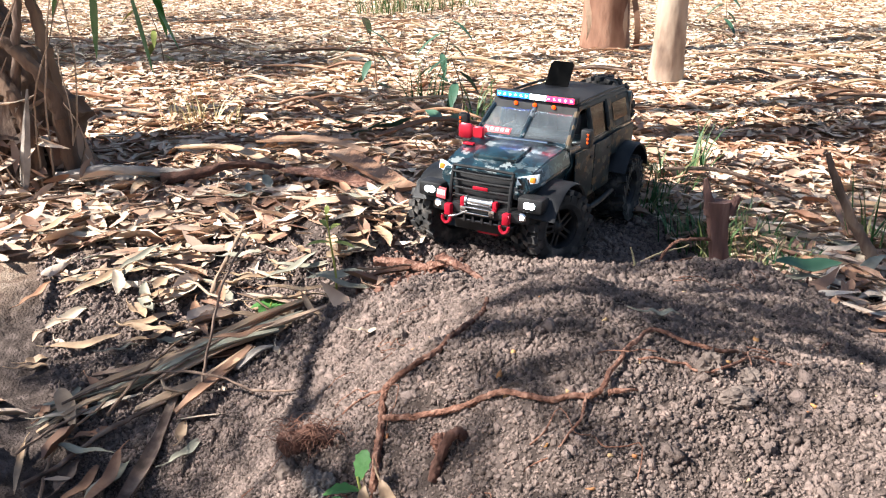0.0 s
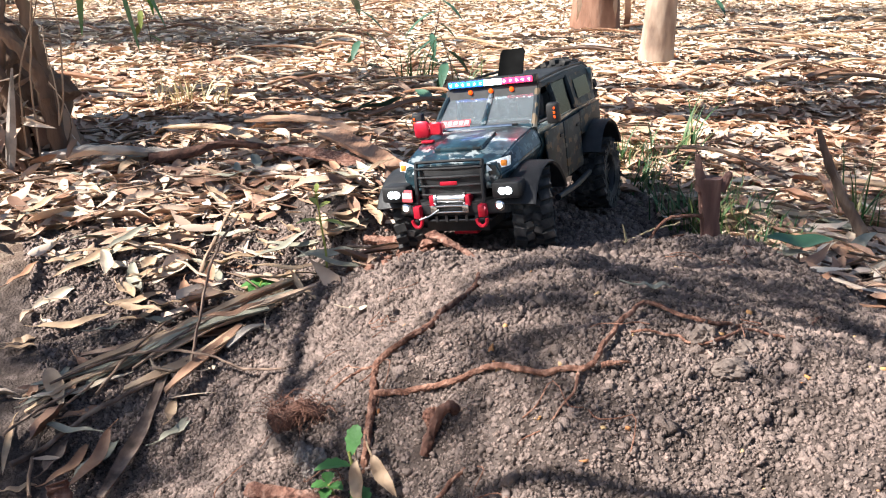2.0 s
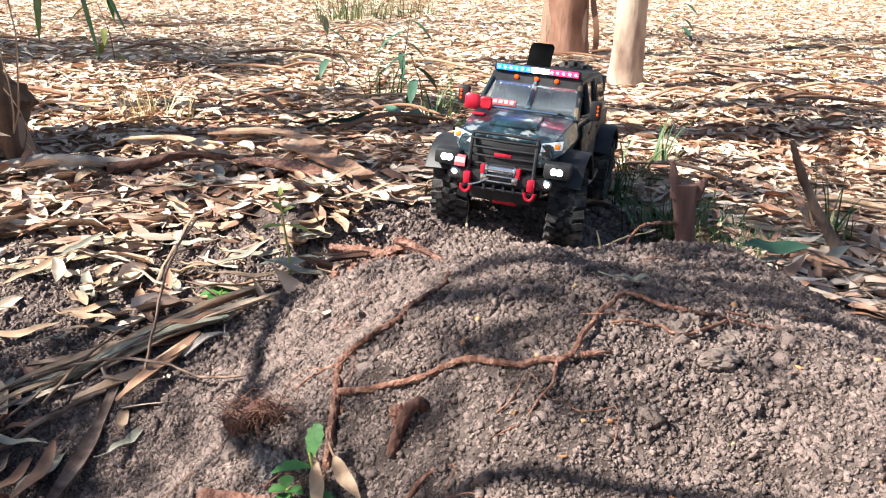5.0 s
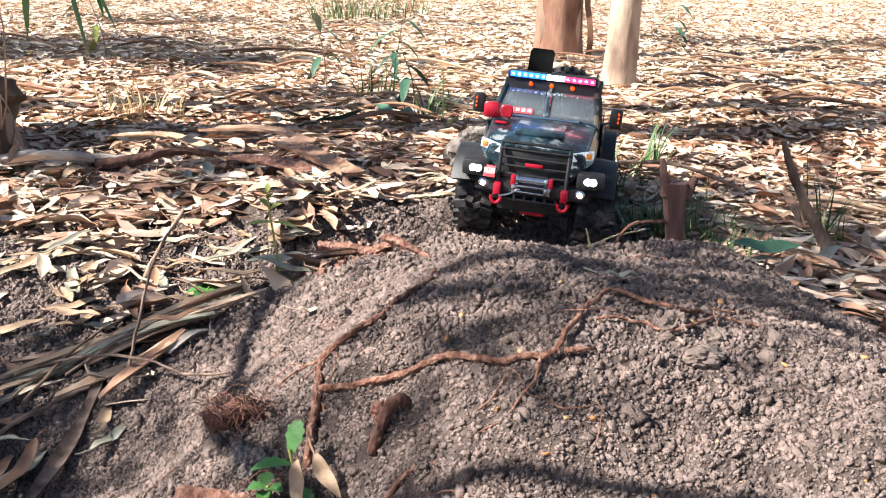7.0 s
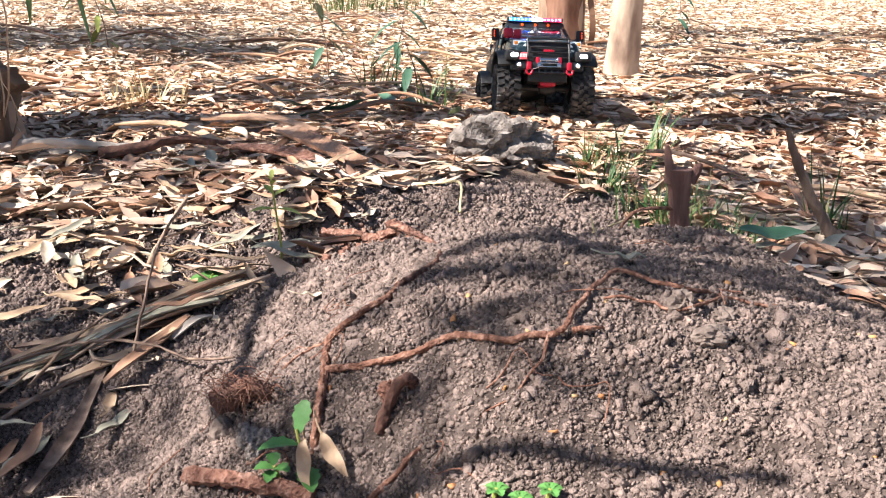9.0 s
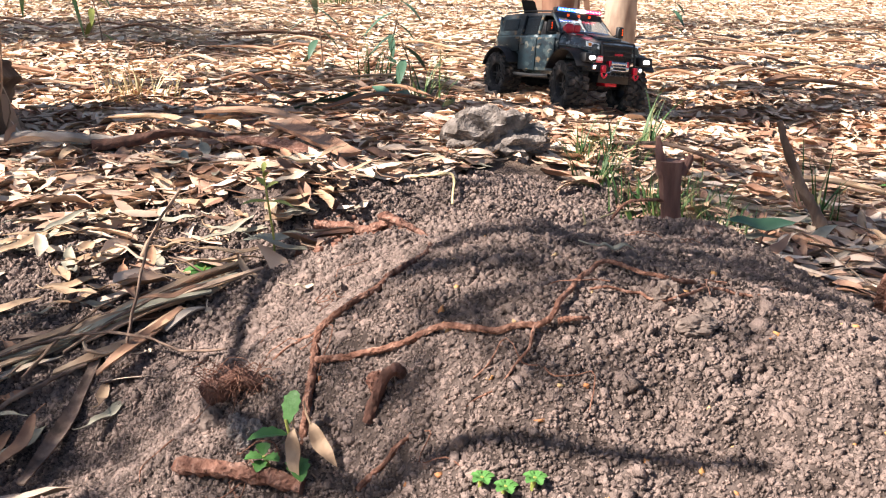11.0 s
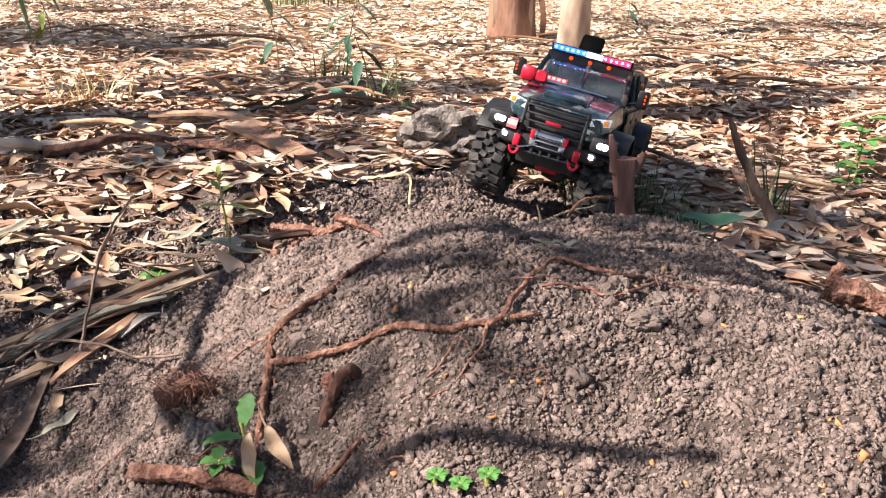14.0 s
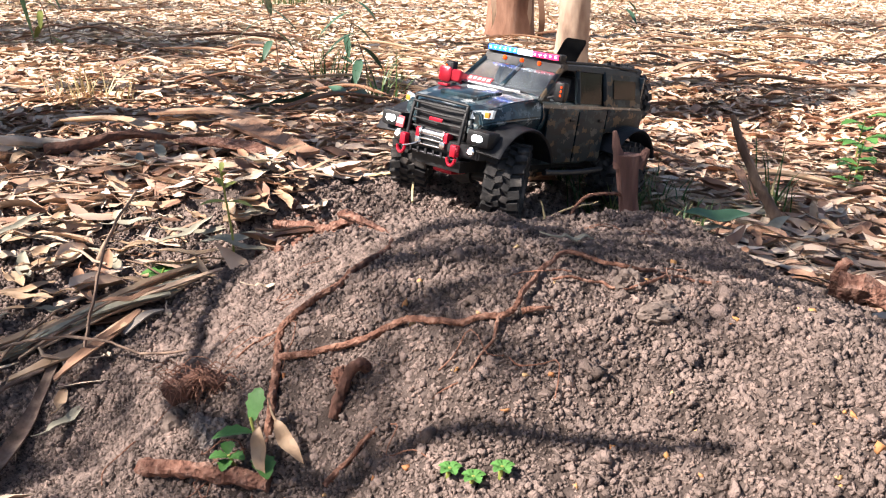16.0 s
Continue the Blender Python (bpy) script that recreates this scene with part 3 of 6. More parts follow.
def build_single_leaves():
    rng = random.Random(5)
    pale, tan, brown, grey = ("pale bleached dry gum leaf lying on the soil", "tan dry gum leaf lying on the soil", "brown curled dry gum leaf lying on the soil", "grey-green spotted gum leaf lying on the soil")
    DARK, PALE, TAN, BROWN, GREY = (M_STICK, "dark rotting strip of leaf on the soil"), (M_PALE, pale), (M_TAN, tan), (M_BROWN, brown), (M_GREYLEAF, grey)
    shady = [(-0.503, 0.866, 90, 0.132, 0.012, GREY), (-0.493, 0.850, -61, 0.098, 0.023, TAN), (-0.443, 0.813, 33, 0.049, 0.017, BROWN), (-0.455, 0.855, 93, 0.038, 0.012, GREY), (-0.399, 0.754, 80, 0.099, 0.023, GREY), (-0.316, 0.770, 69, 0.056, 0.016, GREY), (-0.335, 0.797, 94, 0.051, 0.013, TAN), (-0.423, 0.736, 89, 0.106, 0.013, BROWN), (-0.450, 0.751, 84, 0.058, 0.020, DARK), (-0.504, 0.747, -64, 0.100, 0.008, TAN), (-0.465, 0.696, 28, 0.032, 0.010, TAN), (-0.564, 0.998, -48, 0.055, 0.010, PALE), (-0.593, 0.975, 35, 0.029, 0.016, TAN), (-0.588, 0.960, 30, 0.045, 0.013, TAN), (-0.530, 0.995, 32, 0.091, 0.017, TAN), (-0.477, 0.986, 53, 0.046, 0.008, GREY), (-0.411, 1.001, -23, 0.043, 0.011, GREY), (-0.465, 0.895, -28, 0.077, 0.018, BROWN), (-0.519, 0.847, 92, 0.027, 0.013, BROWN), (-0.476, 0.858, 103, 0.046, 0.009, BROWN)]
    sandy = [(-0.304, 0.861, 49, 0.012, 0.007, PALE), (-0.252, 0.925, -66, 0.017, 0.008, PALE), (-0.447, 1.160, 101, 0.160, 0.039, PALE), (-0.435, 1.248, 90, 0.084, 0.014, PALE), (-0.503, 1.205, -3, 0.090, 0.016, PALE), (-0.484, 1.133, 53, 0.053, 0.014, TAN), (-0.473, 1.314, 81, 0.091, 0.025, PALE), (-0.541, 1.307, 69, 0.047, 0.027, BROWN), (-0.502, 1.266, 35, 0.046, 0.024, GREY), (-0.590, 1.275, -63, 0.069, 0.017, PALE), (-0.408, 1.335, -53, 0.160, 0.019, PALE), (-0.261, 1.033, 92, 0.097, 0.014, TAN), (-0.308, 1.083, -32, 0.066, 0.014, TAN), (-0.229, 1.033, -61, 0.103, 0.010, TAN), (-0.305, 1.126, 43, 0.040, 0.015, PALE), (-0.215, 1.203, 64, 0.065, 0.035, TAN), (-0.171, 1.210, 74, 0.064, 0.012, PALE), (-0.134, 1.273, 85, 0.087, 0.016, TAN)]
    fringe = [(-0.461, 1.046, 48, 0.084, 0.016, TAN), (-0.481, 1.178, 41, 0.056, 0.014, PALE), (-0.376, 1.208, 6, 0.052, 0.012, TAN), (-0.378, 1.179, 72, 0.041, 0.014, PALE), (-0.313, 1.210, -45, 0.076, 0.010, TAN), (-0.321, 1.249, -16, 0.029, 0.014, PALE), (-0.528, 1.152, -6, 0.036, 0.021, PALE), (-0.450, 1.007, -126, 0.078, 0.014, TAN), (-0.337, 1.161, 43, 0.035, 0.010, BROWN), (-0.485, 1.070, -46, 0.054, 0.020, TAN), (-0.280, 1.225, -38, 0.032, 0.016, TAN), (-0.242, 1.177, -68, 0.062, 0.010, TAN), (-0.102, 1.238, 66, 0.051, 0.014, PALE), (-0.153, 1.269, 15, 0.046, 0.010, BROWN), (-0.205, 1.342, -56, 0.125, 0.011, TAN), (-0.342, 1.335, 116, 0.120, 0.015, PALE), (-0.554, 1.234, 25, 0.046, 0.011, BROWN), (-0.378, 1.089, -59, 0.029, 0.016, TAN)]
    others = [(-0.125, 0.86, 15, 0.03, 0.012, PALE), (0.154, 0.596, 12, 0.028, 0.007, GREY), (0.40, 1.02, 5, 0.07, 0.02, GREY), (0.63, 1.38, 20, 0.05, 0.02, PALE), (0.52, 1.33, 80, 0.09, 0.016, PALE), (0.47, 0.93, -25, 0.08, 0.014, BROWN), (0.43, 0.97, 15, 0.03, 0.014, BROWN)]
    for x, y, a, ln, w, (m, lab) in shady + sandy + fringe + others:
        leaf_object("fallen_leaf", x, y, a + rng.uniform(-6, 6), ln, w, m, lab, 0.008, rng.uniform(0.05, 0.25), rng.uniform(-0.15, 0.15), (rng.uniform(-12, 12), rng.uniform(-8, 8)))
    kinds = [(M_PALE, pale), (M_TAN, tan), (M_TAN, tan), (M_BROWN, brown), (M_GREYLEAF, grey)]
    made = 0
    while made < 170:
        x, y = rng.uniform(-0.75, 0.8), rng.uniform(0.62, 1.6)
        if float(mound(x, y)) > 0.08 or abs(x) > 0.5 * y + 0.1 or y < 1.03 and x < 0 and rng.random() < 0.85:
            continue
        m, lab = rng.choice(kinds)
        leaf_object("fallen_leaf", x, y, rng.uniform(0, 360), rng.uniform(0.055, 0.12), rng.uniform(0.012, 0.024), m, lab, rng.uniform(0.006, 0.03), rng.uniform(-0.05, 0.3), rng.uniform(-0.2, 0.2), (rng.uniform(-18, 18), rng.uniform(-12, 12)))
        made += 1
    for x, y, a, ln in ((-0.29, 2.03, 20, 0.13), (-0.24, 2.06, 160, 0.12), (-0.14, 2.14, 110, 0.13), (-0.09, 2.1, 75, 0.12), (0.02, 2.0, 100, 0.1), (-0.35, 2.1, 60, 0.1), (0.42, 1.03, 10, 0.09)):
        leaf_object("green_leaf", x, y, a, ln, 0.03, M_BLUEGREEN, "green gum leaf freshly fallen on the litter", 0.03, 0.2, 0.15, (rng.uniform(-25, 25), rng.uniform(-20, 20)))


build_single_leaves()


# ---- strips of bark, sticks and roots ----
def strip(name, pts, width, material, label, thick=0.003, cat="bark", curl=0.35, group="", blunt=False):
    """A curled strip of bark along a line of places given as x, y and height over the ground."""
    line = curve_points([(x, y, gz(x, y) + h) for x, y, h in pts], 8)
    bm = bmesh.new()
    rings = []
    n = len(line)
    for i, c in enumerate(line):
        way = (line[min(i + 1, n - 1)] - line[max(i - 1, 0)]).normalized()
        side = way.cross(Vector((0, 0, 1))).normalized()
        w = width * 0.5 * (0.95 - 0.35 * i / n if blunt else 0.35 + 0.65 * math.sin(math.pi * (0.08 + 0.86 * i / (n - 1)))) * (1 + 0.25 * noise.noise(c * 30))
        up = Vector((0, 0, 1))
        ring = [c + side * (w * k) + up * (curl * w * k * k) for k in (-1, -0.5, 0, 0.5, 1)]
        ring += [p - up * thick for p in ring[::-1]]
        rings.append(ring)
    loft(bm, rings)
    return tagged(part(name, bm, material), label, cat, group)


def ground_tube(name, pts, r0, r1, material, label, cat, sink=0.3, wobble=0.002, group="", rough=0.3, sides=9, per=6):
    bm = bmesh.new()
    tube(bm, [(x, y, gz(x, y) + h + r0 * (1 - sink)) for x, y, h in pts], r0, r1, sides, rough, per, wobble)
    return tagged(part(name, bm, material), label, cat, group)


def exposed(name, pts, r0, r1, material, label, cat, sink=0.3, group="", sides=12, per=10):
    """A gnarled root lying proud of the crumbs."""
    return ground_tube(name, [(x, y, h + 0.0004) for x, y, h in pts], r0 * 0.98, r1 * 0.98, material, label, cat, sink, 0.0022, group, 0.5, sides, per)


def build_roots():
    lab = "reddish-brown exposed tree root on the soil mound"
    g = "exposed roots on the mound"
    A = [(0.01, 0.74, 0.0), (0.007, 0.691, 0.0), (-0.002, 0.637, 0.001), (-0.02, 0.61, 0.002), (-0.032, 0.59, 0.003), (-0.046, 0.582, 0.003), (-0.066, 0.583, 0.003), (-0.073, 0.577, 0.003), (-0.072, 0.56, 0.004), (-0.071, 0.55, 0.004), (-0.072, 0.529, 0.004), (-0.071, 0.513, 0.002), (-0.074, 0.5, -0.006)]
    ob = exposed("root", A, 0.0021, 0.0034, M_ROOT, lab, "root", group=g)
    B = [(-0.071, 0.55, 0.003), (-0.048, 0.535, 0.003), (-0.022, 0.525, 0.003), (-0.002, 0.521, 0.003), (0.014, 0.517, 0.003), (0.03, 0.508, 0.003), (0.059, 0.483, 0.003), (0.083, 0.474, 0.004), (0.094, 0.479, 0.005), (0.1, 0.491, 0.006), (0.12, 0.534, 0.006), (0.139, 0.555, 0.006), (0.157, 0.541, 0.004), (0.176, 0.522, 0.002), (0.208, 0.54, 0.0)]
    exposed("root", B, 0.0027, 0.0015, M_ROOT, lab, "root", group=g)
    exposed("root", [(0.122, 0.512, 0.002), (0.136, 0.51, 0.003), (0.156, 0.511, 0.003), (0.163, 0.499, 0.003), (0.179, 0.497, 0.003), (0.2, 0.518, 0.003), (0.216, 0.531, 0.002), (0.234, 0.527, 0.0), (0.25, 0.532, 0.0), (0.29, 0.62, 0.001), (0.328, 0.70, 0.002), (0.37, 0.76, -0.004)], 0.0010, 0.0013, M_ROOT, "thin reddish root crossing the mound", "root", group=g)
    exposed("root", [(0.081, 0.473, 0.004), (0.079, 0.463, 0.004), (0.075, 0.456, 0.003), (0.059, 0.449, 0.0), (0.041, 0.45, -0.002)], 0.0012, 0.0005, M_ROOT, "thin side root branching down the mound", "root", group=g)
    exposed("root", [(-0.112, 0.597, 0.0), (-0.1, 0.6, 0.003), (-0.094, 0.607, 0.003), (-0.085, 0.60, 0.003), (-0.073, 0.578, 0.003)], 0.0008, 0.0014, M_ROOT, "thin side root at the root fork", "root", group=g)
    exposed("root", [(0.118, 0.48, 0.002), (0.108, 0.473, 0.003), (0.097, 0.474, 0.004)], 0.0008, 0.0022, M_ROOT, "short thin root spur on soil", "root", group=g)
    exposed("root", [(0.006, 0.452, 0.0), (-0.016, 0.446, 0.002), (-0.028, 0.442, 0.0)], 0.0014, 0.0024, M_ROOT, "thin root near the mound's foot", "root", group=g)
    exposed("root", [(-0.026, 0.484, 0.0), (-0.02, 0.491, 0.006), (-0.01, 0.495, 0.007), (-0.004, 0.499, -0.004)], 0.0036, 0.0045, M_DARKROOT, "dark broken root stub in a hollow", "root", group=g)
    exposed("root", [(0.222, 1.06, -0.004), (0.236, 1.075, 0.012), (0.255, 1.09, 0.032), (0.282, 1.1, 0.04), (0.312, 1.11, 0.048)], 0.0018, 0.0024, M_ROOT, "thin arching root beside the stump", "root", sink=0, group=g)
    exposed("root", [(0.23, 1.05, 0.0), (0.26, 1.075, 0.01), (0.29, 1.09, 0.012), (0.33, 1.1, 0.006)], 0.0012, 0.0014, M_DARKROOT, "thin wiry root beside the stump", "root", sink=0, group=g)
    exposed("root", [(0.445, 1.12, 0.0), (0.455, 1.14, 0.02), (0.462, 1.145, 0.045), (0.475, 1.15, 0.055)], 0.0022, 0.0016, M_DARKROOT, "dark curved root tip standing from the soil", "root", sink=0, group=g)
    # fine hair roots
    rng = random.Random(9)
    for i in range(26):
        x, y = rng.choice([(-0.13, 0.61), (-0.06, 0.83), (0.05, 0.47), (0.19, 0.53), (-0.14, 0.5), (0.28, 0.9), (-0.12, 0.77)])
        x, y, a = x + rng.uniform(-0.06, 0.06), y + rng.uniform(-0.04, 0.04), rng.uniform(0, 6.28)
        pts = [(x + k * 0.011 * math.cos(a + 0.4 * math.sin(k * 2 + i)), y + k * 0.011 * math.sin(a + 0.4 * math.sin(k * 2 + i)), 0.002 + 0.006 * math.sin(k * 0.9)) for k in range(5)]
        exposed("root_hair", pts, 0.0006, 0.0004, M_ROOT, "hair-thin root strand on the soil", "root", sides=5, per=3, group="fine root hairs")


build_roots()


def build_wood():
    # split splinter and red bark on the crest of the mound
    bm = bmesh.new()
    tube(bm, [(-0.052, 1.03, gz(-0.052, 1.03) + 0.03), (-0.03, 1.0, gz(-0.03, 1.0) + 0.02), (0.01, 0.945, gz(0.01, 0.945) + 0.002)], 0.0125, 0.004, 7, 0.5, 5, 0.004, flat=0.5)
    tagged(part("wood_splinter", bm, M_REDBARK), "split reddish wood splinter on the crest of the mound", "wood")
    ground_tube("bark_piece", [(-0.165, 1.18, 0.004), (-0.125, 1.17, 0.01), (-0.085, 1.12, 0.012), (-0.05, 1.06, 0.012)], 0.008, 0.006, M_REDBARK, "crumbling red bark piece on the mound's edge", "bark", rough=0.6)
    # forked stump
    bm = bmesh.new()
    bx, by = 0.328, 1.11
    b0 = gz(bx, by) - 0.02
    rings = []
    for i in range(15):
        t = i / 14
        z = b0 + t * 0.125
        c = Vector((bx - 0.014 * t, by, z))
        r = 0.0158 - 0.004 * math.sin(t * 2.6) + 0.004 * (1 - t) ** 4 + 0.002 * t * t
        rings.append([c + Vector((math.cos(a) * r * (1.1 if t > 0.6 else 1) * (1 + 0.3 * noise.noise(Vector((math.cos(a) * 2, math.sin(a) * 2, z * 14)))), math.sin(a) * r * 0.85, 0)) for a in [2 * math.pi * k / 18 for k in range(18)]])
    loft(bm, rings)
    top = b0 + 0.12
    tube(bm, [(bx - 0.022, by, top - 0.012), (bx - 0.029, by, top + 0.012), (bx - 0.034, by, top + 0.036)], 0.0095, 0.003, 8, 0.4, 4)
    tube(bm, [(bx + 0.0, by, top - 0.012), (bx + 0.008, by, top + 0.004), (bx + 0.012, by, top + 0.013)], 0.009, 0.0035, 8, 0.4, 4)
    tagged(part("tree_stump", bm, M_STUMP), "thin weathered brown stump with a forked broken top", "stump")
    # leaning stick
    bm = bmesh.new()
    tube(bm, [(0.68, 1.405, gz(0.68, 1.405) - 0.01), (0.667, 1.40, -0.05), (0.632, 1.4, 0.0), (0.6, 1.4, 0.048), (0.574, 1.4, 0.1), (0.56, 1.4, 0.128), (0.552, 1.4, 0.152)], 0.012, 0.0045, 10, 0.35, 6, 0.003)
    tagged(part("broken_stick", bm, M_STICK), "dark broken stick leaning out of the leaf litter", "stick")
    # curled red root bark at the edge of the mound
    ground_tube("root_stub", [(0.52, 0.90, 0.012), (0.545, 0.885, 0.02), (0.575, 0.87, 0.012)], 0.017, 0.012, M_REDBARK, "broken red root stub with ragged bark", "root", rough=0.6)
    ground_tube("root_stub", [(0.525, 0.915, 0.0), (0.522, 0.91, 0.03), (0.53, 0.905, 0.052)], 0.009, 0.006, M_REDBARK, "short upright red root stub", "root", rough=0.5)
    # fibrous stub in the slope
    bm = bmesh.new()
    rng = random.Random(21)
    cx, cy = -0.135, 0.563
    cz = gz(cx, cy)
    tube(bm, [(cx - 0.02, cy + 0.004, cz), (cx, cy, cz + 0.014), (cx + 0.022, cy - 0.004, cz + 0.014)], 0.010, 0.006, 14, 0.4, 10, 0.006)
    tagged(part("fibrous_root_stub", bm, M_DARKROOT), "frayed red-brown fibrous root stub in the slope", "root")
    for i in range(170):
        a, b = rng.uniform(0, 6.28), rng.uniform(-0.2, 1.2)
        p = Vector((cx + rng.uniform(-0.025, 0.025), cy + rng.uniform(-0.01, 0.006), cz + rng.uniform(0.002, 0.026)))
        d = Vector((math.cos(a), math.sin(a) - 0.4, b)) * rng.uniform(0.008, 0.021)
        bm = bmesh.new()
        tube(bm, [p, p + d * 0.5 + Vector((0, 0, 0.002)), p + d + Vector((0, 0, -0.004))], 0.0004, 0.0002, 4, 0, 2)
        fibre = part("root_fibre", bm, M_REDBARK if i % 3 else M_ROOT)
        tagged(fibre, "fine red root fibre on a frayed stub", "root", "fibres of the frayed stub")
    # half-buried bark stick in the foreground
    ground_tube("bark_stick", [(-0.167, 0.515, 0.003), (-0.137, 0.496, 0.006), (-0.106, 0.484, 0.006), (-0.068, 0.468, 0.0)], 0.0062, 0.0056, M_REDBARK, "cracked brown bark stick half buried in soil", "stick", rough=0.45, sides=14, per=12)
    ground_tube("bark_stick", [(-0.40, 0.655, -0.02), (-0.405, 0.662, 0.01), (-0.41, 0.668, 0.028)], 0.012, 0.01, M_REDBARK, "short broken bark stub", "stick", rough=0.4)
    # long sticks on the litter
    ground_tube("grey_branch", [(-0.82, 1.55, 0.026), (-0.716, 1.55, 0.032), (-0.631, 1.565, 0.034), (-0.55, 1.575, 0.03)], 0.011, 0.008, M_GREYWOOD, "long grey bare branch lying on the litter", "branch", rough=0.25)
    ground_tube("grey_branch", [(-0.62, 1.555, 0.02), (-0.55, 1.575, 0.03), (-0.487, 1.61, 0.034), (-0.40, 1.63, 0.022)], 0.012, 0.006, M_DARKROOT, "thin dark branch lying on the litter", "branch", rough=0.25)
    # bark plates
    strip("bark_plate", [(-0.31, 1.70, 0.052), (-0.22, 1.54, 0.055), (-0.135, 1.38, 0.035)], 0.062, M_SLAB, "wide flat slab of peeled orange-brown bark", curl=0.1, thick=0.006, blunt=True)
    strip("bark_plate", [(-0.50, 1.84, 0.035), (-0.36, 1.80, 0.045), (-0.26, 1.77, 0.03)], 0.05, M_BARKPLATE, "short slab of peeled bark under another", curl=0.2, thick=0.005, blunt=True)
    strip("bark_plate", [(-0.40, 1.62, 0.03), (-0.28, 1.52, 0.034), (-0.18, 1.42, 0.022)], 0.05, M_REDBARK, "reddish bark slab among the leaves", curl=0.3, thick=0.005)
    rng = random.Random(31)
    # bundle of long strips lying across the foot of the slope
    lab, g = "long curled strip of dry bark on the slope", "bark strips on the slope"
    runs = [([(-0.409, 0.847), (-0.368, 0.859), (-0.339, 0.897), (-0.308, 0.915), (-0.288, 0.946)], 0.02, M_TAN), ([(-0.496, 0.93), (-0.457, 0.942), (-0.409, 0.965), (-0.367, 1.014), (-0.348, 1.026)], 0.016, M_STICK),
            ([(-0.349, 0.821), (-0.328, 0.84), (-0.312, 0.902), (-0.29, 0.942)], 0.016, M_BARKPLATE), ([(-0.299, 0.907), (-0.28, 0.931), (-0.264, 0.953)], 0.013, M_GREYWOOD),
            ([(-0.368, 0.67), (-0.367, 0.728), (-0.363, 0.78), (-0.363, 0.864)], 0.017, M_STICK), ([(-0.446, 0.915), (-0.399, 0.946), (-0.341, 0.952), (-0.293, 0.968)], 0.017, M_TAN), ([(-0.415, 0.949), (-0.366, 0.938), (-0.317, 0.948), (-0.299, 0.96)], 0.013, M_BARKPLATE)]
    for i, (line, w, m) in enumerate(runs):
        h = 0.008 + 0.004 * (i % 3)
        strip("bark_strip", [(x, y, h + 0.004 * math.sin(2 * k)) for k, (x, y) in enumerate(line)], w, m, lab, curl=0.4, thick=0.002, group=g)
    for i in range(22):
        t = rng.random()
        x, y = -0.47 + 0.18 * t + rng.uniform(-0.03, 0.02), 0.87 + 0.12 * t + rng.uniform(-0.03, 0.05)
        a = radians(rng.uniform(22, 52))
        ln = rng.uniform(0.08, 0.22)
        dx, dy = math.cos(a) * ln / 2, math.sin(a) * ln / 2
        h = 0.005 + 0.014 * rng.random()
        strip("bark_strip", [(x - dx, y - dy, h), (x - dx * 0.3, y - dy * 0.34, h + 0.006), (x + dx * 0.35, y + dy * 0.3, h + 0.006), (x + dx, y + dy, h)], rng.uniform(0.006, 0.016), rng.choice([M_BARKPLATE, M_TAN, M_TAN, M_BROWN, M_STICK, M_GREYLEAF]), lab, curl=rng.uniform(0.2, 0.7), thick=0.002, group=g)
    for i in range(110):
        y = rng.uniform(1.6, 5.0)
        x = rng.uniform(-0.6, 0.6) * y
        a, ln = rng.gauss(0.1, 0.5), rng.uniform(0.12, 0.42)
        dx, dy = math.cos(a) * ln / 2, math.sin(a) * ln / 2
        if abs(x - 0.2) < 0.25 and 1.3 < y < 2.7:
            continue
        strip("bark_strip", [(x - dx, y - dy, 0.03), (x, y + 0.02, 0.045), (x + dx, y + dy, 0.03)], rng.uniform(0.01, 0.034), rng.choice([M_BARKPLATE, M_BARKPLATE, M_TAN, M_BROWN, M_STICK]), "strip of shed bark on the litter", curl=0.4, thick=0.003, group="bark strips on the litter")
    sticks = [[(-0.483, 0.716, 0.01), (-0.464, 0.752, 0.012), (-0.435, 0.798, 0.014), (-0.403, 0.828, 0.014), (-0.369, 0.848, 0.014)], [(-0.433, 0.827, 0.02), (-0.424, 0.895, 0.02), (-0.406, 0.969, 0.022), (-0.37, 1.024, 0.02)],
              [(-0.464, 0.873, 0.022), (-0.43, 0.901, 0.022), (-0.375, 0.881, 0.026), (-0.314, 0.861, 0.026), (-0.26, 0.836, 0.012), (-0.204, 0.811, 0.006)], [(-0.445, 0.673, 0.01), (-0.471, 0.74, 0.01), (-0.476, 0.781, 0.012), (-0.464, 0.814, 0.014), (-0.443, 0.848, 0.016)],
              [(-0.33, 0.86, 0.01), (-0.325, 0.88, 0.05), (-0.315, 0.93, 0.11), (-0.29, 0.97, 0.15)], [(-0.40, 1.12, 0.01), (-0.405, 1.2, 0.02), (-0.40, 1.33, 0.02)], [(-0.514, 0.762, 0.008), (-0.493, 0.8, 0.012), (-0.461, 0.841, 0.014)]]
    for k, s in enumerate(sticks):
        ground_tube("twig", s, 0.0034 if k in (0, 5) else 0.002, 0.0022 if k in (0, 5) else 0.0013, M_TWIG if k % 2 else M_STICK, "thin dry brown twig lying on leaves", "twig", sink=0.2, group="twigs on the slope")
    # straw
    ground_tube("straw", [(-0.05, 1.5, 0.004), (-0.04, 1.42, 0.012), (-0.005, 1.33, 0.014), (0.03, 1.3, 0.01), (0.03, 1.24, 0.004)], 0.0022, 0.0018, M_STRAW, "bent yellow grass straw on bare soil", "straw", sink=0)
